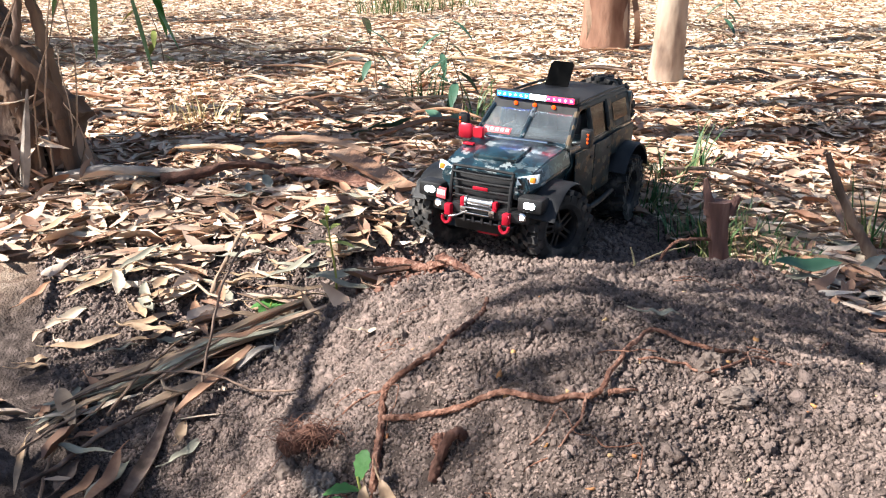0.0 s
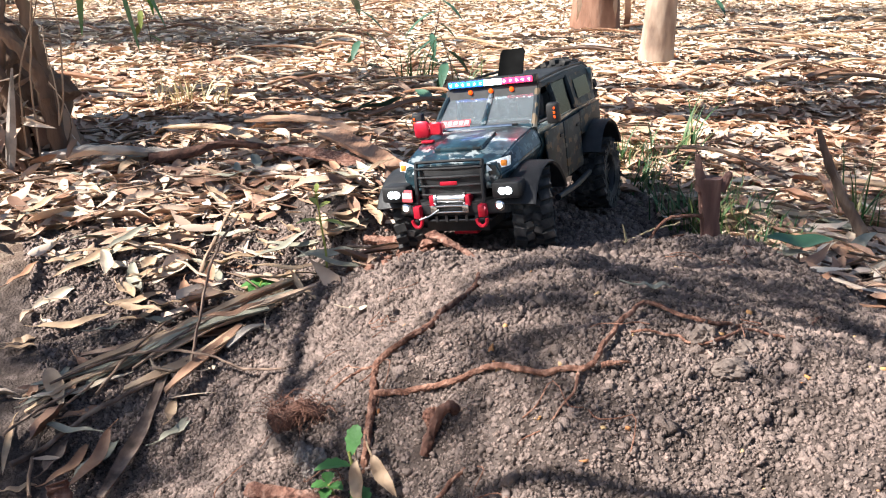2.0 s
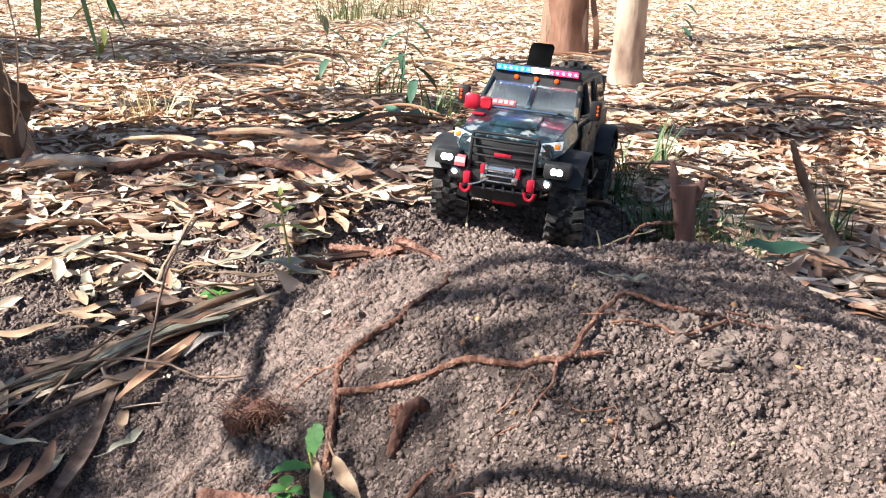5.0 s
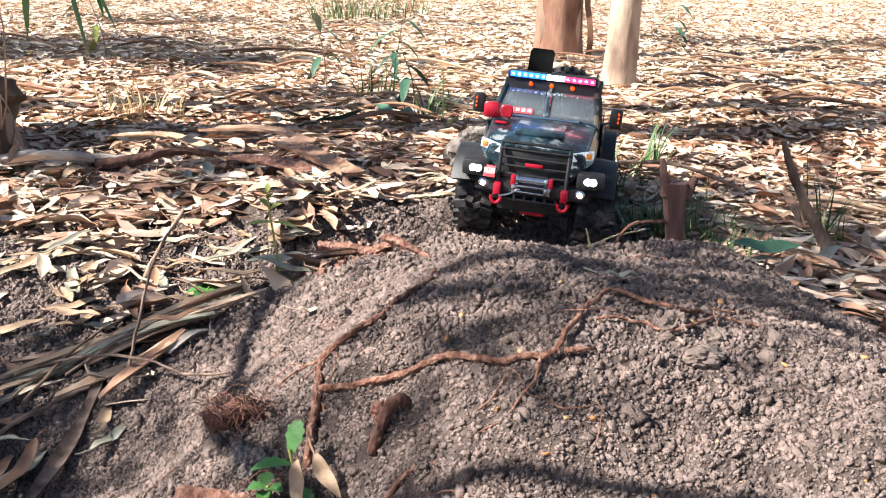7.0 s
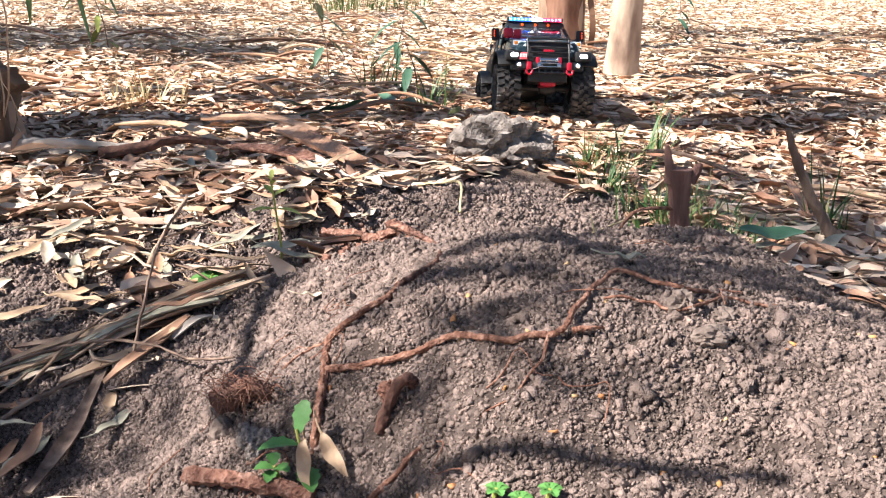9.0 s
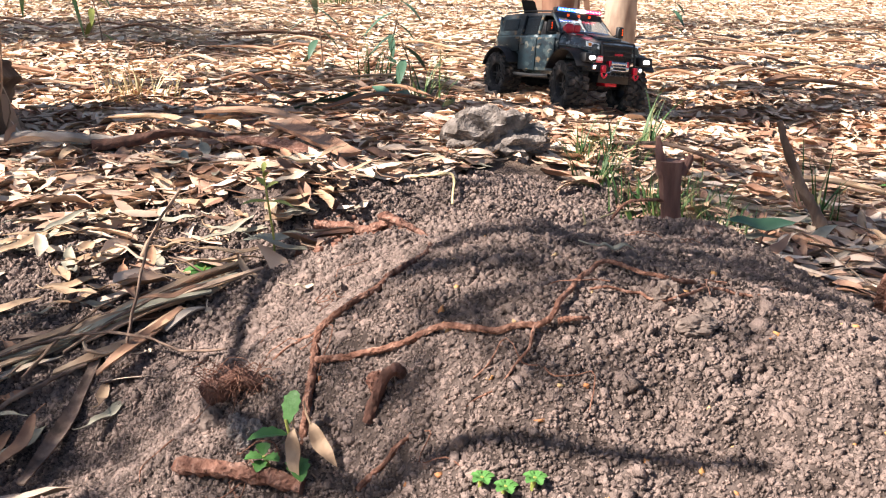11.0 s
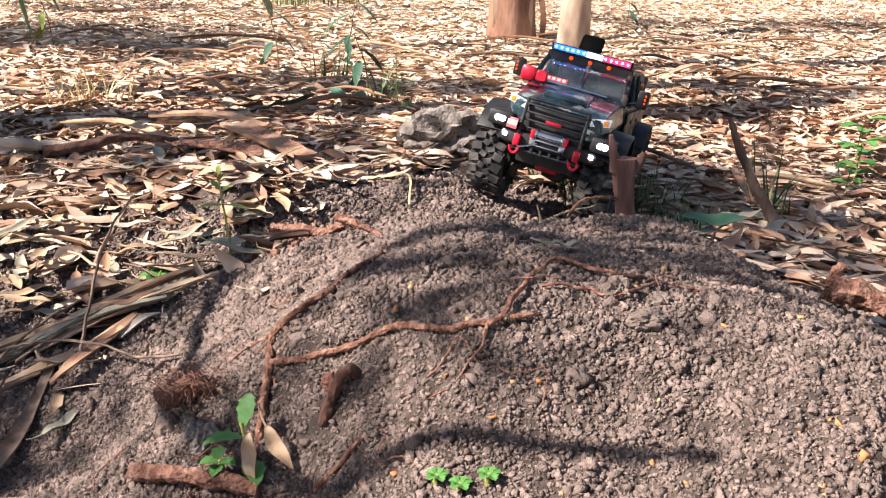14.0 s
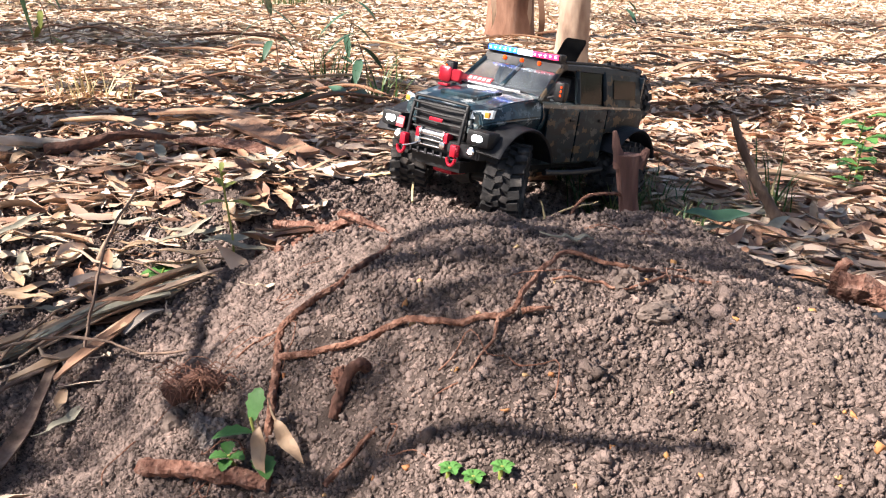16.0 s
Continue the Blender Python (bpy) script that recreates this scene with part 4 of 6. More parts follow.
    for pts in ([(0.195, 1.03, 0.0), (0.235, 1.08, 0.02), (0.285, 1.14, 0.045)], [(0.197, 1.03, 0.0), (0.194, 1.03, 0.012), (0.19, 1.03, 0.024)]):
        ground_tube("straw", pts, 0.0016, 0.0007, M_STRAW, "dry pale grass stalk rising from the soil", "straw", sink=0, group="dry stalks")


build_wood()


def stone(name, x, y, sx, sy, sz, material, label, seed, sink=0.35, yaw=0, rough=1.0):
    bm = bmesh.new()
    bmesh.ops.create_icosphere(bm, subdivisions=4, radius=1)
    off = Vector((seed * 3.1, seed * 1.7, 0))
    for v in bm.verts:
        p = v.co.copy()
        d = 1 + rough * (0.28 * noise.noise(p * 1.3 + off) + 0.2 * noise.noise(p * 3 + off) + 0.14 * noise.noise(p * 8 + off) + 0.09 * noise.noise(p * 19 + off))
        d = min(d, 1.12 + 0.1 * (rough - 1))
        v.co = Vector((p.x * sx * d, p.y * sy * d, p.z * sz * d))
    ob = part(name, bm, material)
    ob.matrix_world = pose(x, y, gz(x, y) + sz * (1 - 2 * sink), 0, 0, yaw)
    return tagged(ob, label, "stone")


stone("soil_boulder", 0.110, 1.665, 0.084, 0.05, 0.055, M_BOULDER, "rough grey lump of hardened soil on the litter", 1, 0.28, -8, 2.6)
stone("stone", 0.187, 0.477, 0.013, 0.01, 0.006, M_STONE, "flat brown-grey stone set in the mound", 2, 0.45, 20, 1.5)
stone("stone", 0.173, 0.503, 0.01, 0.009, 0.009, M_STONE, "angular grey stone under a root", 3, 0.5, 0, 1.8)
stone("stone", 0.200, 0.500, 0.008, 0.008, 0.007, M_STONE, "small dark grey stone in the mound", 4, 0.5, 0, 1.8)
stone("stone", -0.152, 0.561, 0.01, 0.009, 0.011, M_STONE, "grey lump beside a frayed root", 5)
stone("pale_lump", -0.125, 0.531, 0.009, 0.009, 0.009, M_CHALK, "pale crusted lump of earth", 6)
for i, (lx, ly) in enumerate(((-0.118, 0.512), (-0.131, 0.543), (-0.112, 0.524))):
    stone("pale_lump", lx, ly, 0.006, 0.006, 0.007, M_CHALK, "pale crusted crumb of earth", 40 + i, 0.3, 0, 1.5)
stone("stone", -0.083, 0.80, 0.008, 0.008, 0.009, M_STONE, "small smooth grey pebble on the crest", 7)
stone("stone", -0.02, 0.50, 0.008, 0.008, 0.008, M_REDBARK, "reddish stone beside a root hollow", 8)



# ---- small plants ----
def plant_leaf(bm, base, way, length, width, droop=0.3, serr=0.0):
    way = Vector(way).normalized()
    side = way.cross(Vector((0, 0, 1)))
    side = side.normalized() if side.length > 0.01 else Vector((1, 0, 0))
    n = 8
    rows = []
    for i in range(n + 1):
        t = i / n
        c = Vector(base) + way * length * t - Vector((0, 0, droop * length * t * t))
        w = width * 0.5 * max(0.02, math.sin(math.pi * (t * 0.96 + 0.02))) ** 0.8 * (1 + serr * (1 if i % 2 else -1))
        lift = Vector((0, 0, w * 0.35))
        rows.append([bm.verts.new(c - side * w + lift), bm.verts.new(c), bm.verts.new(c + side * w + lift)])
    for a, b in zip(rows, rows[1:]):
        for k in range(2):
            bm.faces.new((a[k], a[k + 1], b[k + 1], b[k]))


def plant(name, x, y, stems, material, label, stem_material, cat="plant", group=""):
    """A small plant: an Empty with a stem and each leaf as a part. stems: height, lean and rows of leaves."""
    root = new(name)
    root.location = (x, y, gz(x, y))
    tagged(root, label, cat, group)
    for line, leaves in stems:
        bm = bmesh.new()
        tube(bm, line, 0.0019, 0.001, 6, 0.1, 4, 0.001)
        part("stem", bm, stem_material, root)
        for base, way, ln, w, dr, ser in leaves:
            bm = bmesh.new()
            plant_leaf(bm, base, way, ln, w, dr, ser)
            part("leaf", bm, material, root)
    return root


plant("gum_seedling", -0.204, 1.08, [([(0, 0, -0.01), (0.0, 0, 0.04), (-0.006, 0, 0.09), (-0.01, 0, 0.128)], [
    ((-0.004, 0, 0.088), (-1, -0.3, 0.15), 0.036, 0.014, 0.2, 0), ((-0.004, 0, 0.088), (1, -0.2, 0.1), 0.034, 0.013, 0.25, 0), ((-0.008, 0, 0.105), (0.7, 0.5, 0.5), 0.022, 0.012, 0.2, 0), ((-0.008, 0, 0.108), (-0.6, 0.4, 0.6), 0.022, 0.011, 0.2, 0),
    ((-0.01, 0, 0.12), (0.5, -0.5, 0.8), 0.018, 0.01, 0.2, 0), ((-0.01, 0, 0.126), (-0.5, -0.3, 0.9), 0.016, 0.009, 0.2, 0), ((-0.01, 0, 0.128), (0.1, 0.3, 1), 0.014, 0.008, 0.1, 0)])],
    M_YGREEN, "small yellow-green seedling growing from the litter", M_YGREEN)
plant("green_weed", -0.077, 0.487, [([(0, 0, -0.01), (0.0, 0, 0.012), (-0.003, 0, 0.026), (-0.006, 0.002, 0.036)], [
    ((-0.004, 0, 0.026), (-1, -0.2, 0.25), 0.028, 0.014, 0.3, 0.12), ((-0.005, 0.002, 0.032), (0.2, 0.4, 1), 0.03, 0.014, 0.2, 0.12), ((0, 0, 0.008), (0.3, -0.8, 0.1), 0.024, 0.016, 0.3, 0.12)]),
    ([(-0.018, 0.006, -0.012), (-0.02, 0.004, 0.0), (-0.022, 0.002, 0.008)], [((-0.022, 0.002, 0.006), (-0.8, -0.2, 0.3), 0.014, 0.011, 0.3, 0.15), ((-0.022, 0.002, 0.006), (0.7, -0.3, 0.3), 0.014, 0.011, 0.3, 0.15), ((-0.022, 0.002, 0.008), (-0.1, 0.6, 0.7), 0.012, 0.01, 0.3, 0.15), ((-0.022, 0.002, 0.004), (-0.2, -0.9, 0.1), 0.012, 0.01, 0.3, 0.15)])],
    M_GREEN, "small bright green weed at the mound's foot", M_YGREEN)
for wx, wy in ((0.048, 0.389), (0.077, 0.378), (0.061, 0.38)):
    plant("green_weed", wx, wy, [([(0, 0, -0.006), (0, 0, 0.004), (0.001, 0, 0.008)], [((0.001, 0, 0.007), (math.cos(a), math.sin(a), 0.35), 0.008, 0.0066, 0.3, 0.2) for a in (0.3, 1.5, 2.7, 3.9, 5.1)])],
          M_GREEN, "tiny bright green weed with lobed leaves", M_YGREEN, group="tiny weeds in the foreground")
plant("green_weed", -0.304, 1.095, [([(0, 0, -0.01), (0, 0, 0.01), (0.004, 0, 0.022)], [((0.002, 0, 0.014), (math.cos(a), math.sin(a), 0.3), 0.03, 0.02, 0.3, 0.1) for a in (0.2, 1.2, 2.4, 3.4, 4.4, 5.4)])],
      M_GREEN, "low green weed among bark strips", M_YGREEN)
for wx, wy, k in ((0.575, 0.86, 0.7), (0.96, 1.77, 1.6), (1.02, 1.9, 1.8), (0.9, 1.68, 1.2)):
    plant("green_weed", wx, wy, [([(0, 0, -0.01), (0.002, 0, 0.03 * k), (0.006, 0, 0.055 * k)], [((0.002 * i, 0, (0.012 + 0.009 * i) * k), (math.cos(i * 2.4), math.sin(i * 2.4), 0.35), 0.034 * k, 0.02 * k, 0.3, 0.08) for i in range(6)])],
          M_GREEN, "leafy green weed growing at the mound's edge", M_YGREEN, group="green weeds at the edge")
# two dry leaves standing against the weed
for lx, ly, a, tl in ((-0.076, 0.478, -75, 48), (-0.056, 0.474, -48, 30)):
    leaf_object("fallen_leaf", lx, ly, a, 0.036, 0.011, M_TAN, "pale dry leaf caught against a weed", 0.02, 0.1, 0.1, (20, tl))


def grass_tuft(x, y, n, height, spread, label, material=None, seed=0):
    rng = random.Random(seed)
    bm = bmesh.new()
    z0 = gz(x, y)
    for i in range(n):
        a, r = rng.uniform(0, 6.28), spread * rng.random() ** 0.7
        px, py = x + r * math.cos(a), y + r * math.sin(a)
        h, lean = height * rng.uniform(0.45, 1.1), rng.uniform(0.1, 0.9)
        d = Vector((math.cos(a + rng.uniform(-1, 1)), math.sin(a + rng.uniform(-1, 1)), 0))
        side = d.cross(Vector((0, 0, 1)))
        rows = []
        for k in range(5):
            t = k / 4
            c = Vector((px, py, gz(px, py) - 0.004)) + Vector((0, 0, h * t * (1 - 0.35 * lean * t))) + d * (h * lean * t * t)
            w = 0.0024 * (1 - 0.9 * t) * (1 + height)
            rows.append((bm.verts.new(c - side * w), bm.verts.new(c + side * w)))
        for p, q in zip(rows, rows[1:]):
            bm.faces.new((p[0], p[1], q[1], q[0]))
    return tagged(part("grass_tuft", bm, material or M_GRASS), label, "grass", "grass tufts", kind="stuff")


for i, (gx, gy, n, h, sp) in enumerate(((0.278, 1.66, 30, 0.12, 0.02), (0.30, 1.56, 40, 0.09, 0.05), (0.37, 1.42, 110, 0.08, 0.08), (0.45, 1.45, 120, 0.07, 0.09), (0.42, 1.28, 90, 0.06, 0.07), (0.36, 1.72, 30, 0.1, 0.05), (0.46, 1.58, 40, 0.07, 0.07), (0.68, 1.5, 20, 0.16, 0.04), (0.5, 1.36, 40, 0.06, 0.07),
                                  (-0.64, 5.7, 160, 0.3, 0.3), (-0.3, 5.9, 80, 0.22, 0.25), (-0.05, 2.25, 30, 0.16, 0.06), (-0.2, 2.5, 24, 0.2, 0.06), (0.44, 1.86, 14, 0.16, 0.03))):
    grass_tuft(gx, gy, n, h, sp, "green and dry grass blades growing through the litter", seed=i)
grass_tuft(-0.72, 2.1, 70, 0.12, 0.1, "dry yellow grass clump in the litter", M_STRAW, 40)


def gum_shoot(x, y, z, n, height, label, seed, material):
    """An upright or hanging shoot with long leaves as parts."""
    rng = random.Random(seed)
    root = new("gum_shoot")
    root.location = (x, y, z)
    tagged(root, label, "plant", "gum shoots")
    bm = bmesh.new()
    top = Vector((rng.uniform(-0.06, 0.06), rng.uniform(-0.05, 0.05), height))
    tube(bm, [(0, 0, -0.01), top * 0.5 + Vector((0.012, 0, 0)), top], 0.0026, 0.0012, 6, 0.1, 5)
    part("stem", bm, M_TWIG, root)
    for i in range(n):
        t = (i + 1) / n
        a = i * 2.4 + rng.uniform(-0.4, 0.4)
        bm = bmesh.new()
        plant_leaf(bm, top * t, (math.cos(a), math.sin(a), -0.25), rng.uniform(0.07, 0.11), rng.uniform(0.016, 0.026), 0.45)
        part("leaf", bm, material, root)
    return root


gum_shoot(-0.36, 2.7, 0.02, 7, 0.22, "leafy gum shoot rising from the litter", 1, M_BLUEGREEN)
gum_shoot(-0.2, 2.85, 0.02, 6, 0.2, "leafy gum shoot rising from the litter", 2, M_BLUEGREEN)
gum_shoot(-0.08, 2.3, 0.02, 5, 0.16, "leafy gum shoot rising from the litter", 3, M_BLUEGREEN)
gum_shoot(-1.2, 3.2, 0.02, 5, 0.22, "thin yellow-green shoot in dappled sun", 4, M_YGREEN)
gum_shoot(1.0, 4.2, 0.02, 6, 0.2, "drooping pale gum shoot behind the trunks", 5, M_BLUEGREEN)


# ---- trees ----
def crown_part(tree, rng, centres, n, spread, leaf=0.11):
    """Many hanging leaves in loose clumps, as one part of kind stuff."""
    c = np.array(centres, float)
    k = rng.integers(0, len(c), n)
    p = c[k] + rng.normal(0, 1, (n, 3)) * np.array([spread, spread, spread * 0.6])
    ln = rng.uniform(0.6, 1.2, n) * leaf
    P, f = leaf_mesh_points(rng, n, ln, ln * rng.uniform(0.18, 0.3, n))
    P = place(rng, P, p[:, 0], p[:, 1], p[:, 2], 0.7)
    F = f[None] + (np.arange(n) * P.shape[1])[:, None, None]
    ob = raw("crown", P.reshape(-1, 3), F.reshape(-1, 3), M_CROWN, parent=tree)
    ob["kind"] = "stuff"
    return ob


def tree(name, x, y, r, height, lean, material, label, limbs, crown_n, spread, seed, flare=1.3):
    t = tagged(new(name), label, "tree")
    z0 = gz(x, y)
    bm = bmesh.new()
    rings = []
    for i in range(40):
        q = i / 39
        z = z0 - 0.05 + (height + 0.05) * q ** 1.6
        c = Vector((x + lean[0] * (z - z0), y + lean[1] * (z - z0), z))
        rr = r * (1 - 0.55 * q ** 1.6) * (1 + (flare - 1) * math.exp(-(z - z0) * 9))
        ring = []
        for k in range(28):
            a = 2 * math.pi * k / 28
            d = Vector((math.cos(a), math.sin(a), 0))
            ring.append(c + d * rr * (1 + 0.10 * noise.noise(Vector((d.x * 1.5 + seed, d.y * 1.5, z * 2.5))) + 0.05 * noise.noise(Vector((d.x * 4 + seed, d.y * 4, z * 9)))))
        rings.append(ring)
    loft(bm, rings)
    part("trunk", bm, material, t)
    ends = []
    for pts, r0 in limbs:
        bm = bmesh.new()
        tube(bm, pts, r0, r0 * 0.35, 9, 0.2, 6, 0.01)
        part("limb", bm, material, t)
        ends += [pts[-1], pts[-2]]
    rng = np.random.default_rng(seed)
    if ends and crown_n:
        crown_part(t, rng, ends, crown_n, spread)
    return t


def over(x, y, h):
    """The place at height h from which shade falls on the ground at x, y."""
    s = h / SUN_DIR.z
    return (x + SUN_DIR.x * s, y + SUN_DIR.y * s, h)


salmon = tree("gum_tree", 0.452, 3.93, 0.098, 6.0, (0.01, 0.0), M_TRUNK_RED, "gum tree with peeling salmon-coloured bark", [([(0.49, 3.93, 3.6), (0.2, 4.2, 4.3), (-0.3, 4.6, 5.0)], 0.05), ([(0.49, 3.93, 3.9), (1.0, 4.0, 4.6), (1.6, 4.2, 5.2)], 0.05)], 1400, 0.45, 61, 1.15)
pale = tree("gum_tree", 0.565, 3.02, 0.0495, 5.5, (0.02, 0.0), M_TRUNK_PALE, "slender gum tree with smooth pale bark", [([(0.63, 3.02, 3.4), (0.5, 3.2, 4.0), (0.2, 3.5, 4.6)], 0.03), ([(0.63, 3.02, 3.8), (0.9, 3.0, 4.4), (1.3, 3.0, 4.9)], 0.03)], 1000, 0.4, 62, 1.2)
# hanging bark ribbons on the salmon trunk
for i, (dx, a) in enumerate(((0.10, 0.1), (0.085, -0.12), (-0.09, 0.06))):
    bm = bmesh.new()
    x0, y0 = 0.455 + dx, 3.87
    rings = []
    for k in range(9):
        z = 0.02 + 0.05 * k
        rings.append([(x0 + a * (8 - k) * 0.03 + s * 0.012 + 0.006 * math.sin(k), y0 - 0.02 * math.sin(k * 0.8), z) for s in (-1, 1)] + [(x0 + a * (8 - k) * 0.03 + s * 0.012 + 0.006 * math.sin(k), y0 + 0.004 - 0.02 * math.sin(k * 0.8), z) for s in (1, -1)])
    loft(bm, rings)
    part("bark_ribbon", bm, M_BARKPLATE, salmon)
# Leaf clumps added out of view, each placed to shade the ground at x, y.
SHADE = [(-0.47, 0.74, 2.2, 0.075, 90), (-0.26, 0.53, 2.1, 0.03, 16), (-0.53, 0.86, 2.3, 0.09, 100), (0.05, 0.53, 2.3, 0.07, 16), (0.0, 0.49, 2.3, 0.06, 14), (0.14, 0.62, 2.6, 0.11, 26),
         (0.24, 0.66, 2.5, 0.10, 22), (0.40, 0.70, 2.4, 0.10, 50), (0.27, 0.86, 2.5, 0.08, 14), (0.12, 1.02, 2.6, 0.06, 12), (0.29, 1.08, 2.5, 0.07, 8), (-0.03, 0.44, 2.2, 0.03, 22),
         (0.05, 1.62, 2.4, 0.1, 50), (-0.12, 1.72, 2.4, 0.09, 60), (-0.38, 1.52, 2.2, 0.06, 50), (-0.6, 1.6, 2.2, 0.08, 60)]
SHADE += [(0.44, 1.3, 2.6, 0.1, 24), (0.6, 1.5, 2.7, 0.12, 90), (-0.14, 1.1, 2.4, 0.035, 22), (-0.25, 1.02, 2.3, 0.04, 20), (-0.38, 0.96, 2.3, 0.05, 24), (-0.15, 0.75, 2.3, 0.022, 16), (0.36, 0.56, 2.4, 0.05, 8),
          (0.48, 0.98, 2.5, 0.1, 55), (0.6, 1.2, 2.6, 0.11, 150), (0.78, 1.45, 2.7, 0.12, 150), (0.64, 1.72, 2.8, 0.12, 110), (0.9, 1.75, 2.8, 0.12, 70), (0.38, 1.0, 2.5, 0.08, 14), (-0.2, 1.6, 2.3, 0.08, 44), (-0.28, 1.8, 2.3, 0.08, 44), (0.5, 0.72, 2.5, 0.07, 40)]
# Its limbs are unseen; the low last one is added for a thin shadow.
old = tree("old_gum_tree", -1.06, 1.78, 0.125, 3.2, (-0.3, -0.02), M_TRUNK_OLD, "thick old gum base with ragged bark and leaves caught round it",
           [([(-1.85, 1.73, 2.7), (-1.9, 1.5, 2.8), over(*SHADE[i][:3])], 0.012) for i in (0, 6, 10, 14)] + [([(-1.6, 1.75, 1.6), (-1.5, 0.6, 1.3), over(0.02, 0.49, 0.9), over(0.19, 0.45, 0.9), over(0.36, 0.40, 0.9)], 0.014)], 0, 0.1, 63, 1.25)
for i, (sx, sy, sh, sp, n) in enumerate(SHADE):
    crown_part(old, np.random.default_rng(200 + i), [over(sx, sy, sh)], n, sp, 0.1)


def build_clump():
    """Stems, ribbons of bark and vines round the foot of the old tree."""
    rng = random.Random(77)
    arches = [([(-0.79, 1.57, -0.02), (-0.80, 1.565, 0.1), (-0.815, 1.56, 0.2), (-0.86, 1.565, 0.265), (-0.94, 1.59, 0.31), (-1.05, 1.62, 0.36)], 0.016), ([(-0.815, 1.60, -0.02), (-0.815, 1.60, 0.12), (-0.83, 1.60, 0.26), (-0.865, 1.61, 0.4), (-0.92, 1.63, 0.62)], 0.015),
              ([(-0.87, 1.57, 0.0), (-0.865, 1.555, 0.13), (-0.9, 1.56, 0.22), (-0.99, 1.6, 0.27)], 0.018), ([(-0.93, 1.59, 0.1), (-0.88, 1.58, 0.28), (-0.87, 1.6, 0.45), (-0.9, 1.63, 0.66)], 0.01)]
    for pts, r0 in arches:
        bm = bmesh.new()
        tube(bm, pts, r0, r0 * 0.6, 12, 0.35, 8, 0.006)
        part("stem", bm, M_TRUNK_OLD if r0 > 0.012 else M_STICK, old, "curved side stem")
    bm = bmesh.new()
    tube(bm, [(-0.92, 1.67, -0.05), (-0.925, 1.67, 0.06), (-0.95, 1.68, 0.15), (-1.02, 1.7, 0.26), (-1.12, 1.74, 0.44)], 0.112, 0.07, 64, 0.4, 22, 0.014)
    for v in bm.verts:
        v.co += (v.co - Vector((-0.95, 1.68, v.co.z))).normalized() * (0.016 * noise.noise(Vector((v.co.x * 34, v.co.y * 34, v.co.z * 9))) + 0.008 * noise.noise(v.co * 70))
    part("trunk_foot", bm, M_TRUNK_OLD, old, "gnarled brown foot of the trunk")
    bm = bmesh.new()
    loft(bm, [[(-0.845 - 0.035 * t - w, 1.53, 0.215 - 0.2 * t), (-0.845 - 0.035 * t, 1.526, 0.215 - 0.2 * t), (-0.845 - 0.035 * t + w, 1.53, 0.215 - 0.2 * t), (-0.845 - 0.035 * t, 1.532, 0.215 - 0.2 * t)] for t, w in ((0, 0.002), (0.3, 0.007), (0.7, 0.011), (1, 0.008))])
    part("bark_ribbon", bm, M_GREYWOOD, old, "long grey ribbon of shed bark")
    for i in range(14):
        a = rng.uniform(-2.6, -0.1)
        z0, h, w = rng.uniform(0.0, 0.14), rng.uniform(0.05, 0.12), rng.uniform(0.012, 0.03)
        bm = bmesh.new()
        rings = []
        for k in range(6):
            t = k / 5
            r = 0.118 + 0.018 * (1 - t) ** 2 - 0.05 * (z0 + h * t)
            cx, cy, cz = -0.925 - 0.25 * max(0, z0 + h * t - 0.08), 1.67, z0 + h * t
            ring = [(cx + math.cos(a + d * w / 0.12) * (r + o), cy + math.sin(a + d * w / 0.12) * (r + o), cz + 0.006 * math.sin(d * 3 + i)) for o, ds in ((0.0, (-1, 0, 1)), (0.003, (1, 0, -1))) for d in ds]
            rings.append(ring)
        loft(bm, rings)
        part("bark_ribbon", bm, rng.choice([M_STICK, M_BARKPLATE, M_TRUNK_OLD, M_TRUNK_RED]), old, "peeling plate of bark")
    for i in range(12):
        x0, y0 = rng.uniform(-1.05, -0.78), rng.uniform(1.52, 1.6)
        bm = bmesh.new()
        z1 = rng.uniform(0.2, 0.55)
        tube(bm, [(x0, y0, gz(x0, y0)), (x0 + rng.uniform(-0.05, 0.06), y0 - 0.02, z1 * 0.5), (x0 + rng.uniform(-0.08, 0.1), y0, z1)], 0.0022, 0.0012, 5, 0.1, 5, 0.004)
        part("vine", bm, M_TWIG, old)
    r = np.random.default_rng(8)
    n = 150
    x, y = r.normal(-0.93, 0.08, n), r.normal(1.57, 0.03, n)
    ln = r.uniform(0.05, 0.11, n)
    P, f = leaf_mesh_points(r, n, ln, ln * r.uniform(0.15, 0.25, n))
    P = place(r, P, x, y, r.uniform(0.01, 1, n) ** 2.5 * 0.18 + 0.02, 0.5)
    F = f[None] + (np.arange(n) * P.shape[1])[:, None, None]
    tagged(raw("caught_leaves", P.reshape(-1, 3), F.reshape(-1, 3), M_LEAF), "dry leaves caught round the foot of an old tree", "leaf litter", kind="stuff")
    # a hanging sprig of green leaves
    sprig = tagged(new("hanging_sprig"), "green gum leaves hanging on a thin twig", "leaves")
    bm = bmesh.new()
    tube(bm, [(-1.25, 1.7, 0.62), (-0.95, 1.62, 0.52), (-0.72, 1.58, 0.43), (-0.6, 1.58, 0.40)], 0.004, 0.0015, 6, 0.1, 6)
    part("twig", bm, M_TWIG, sprig)
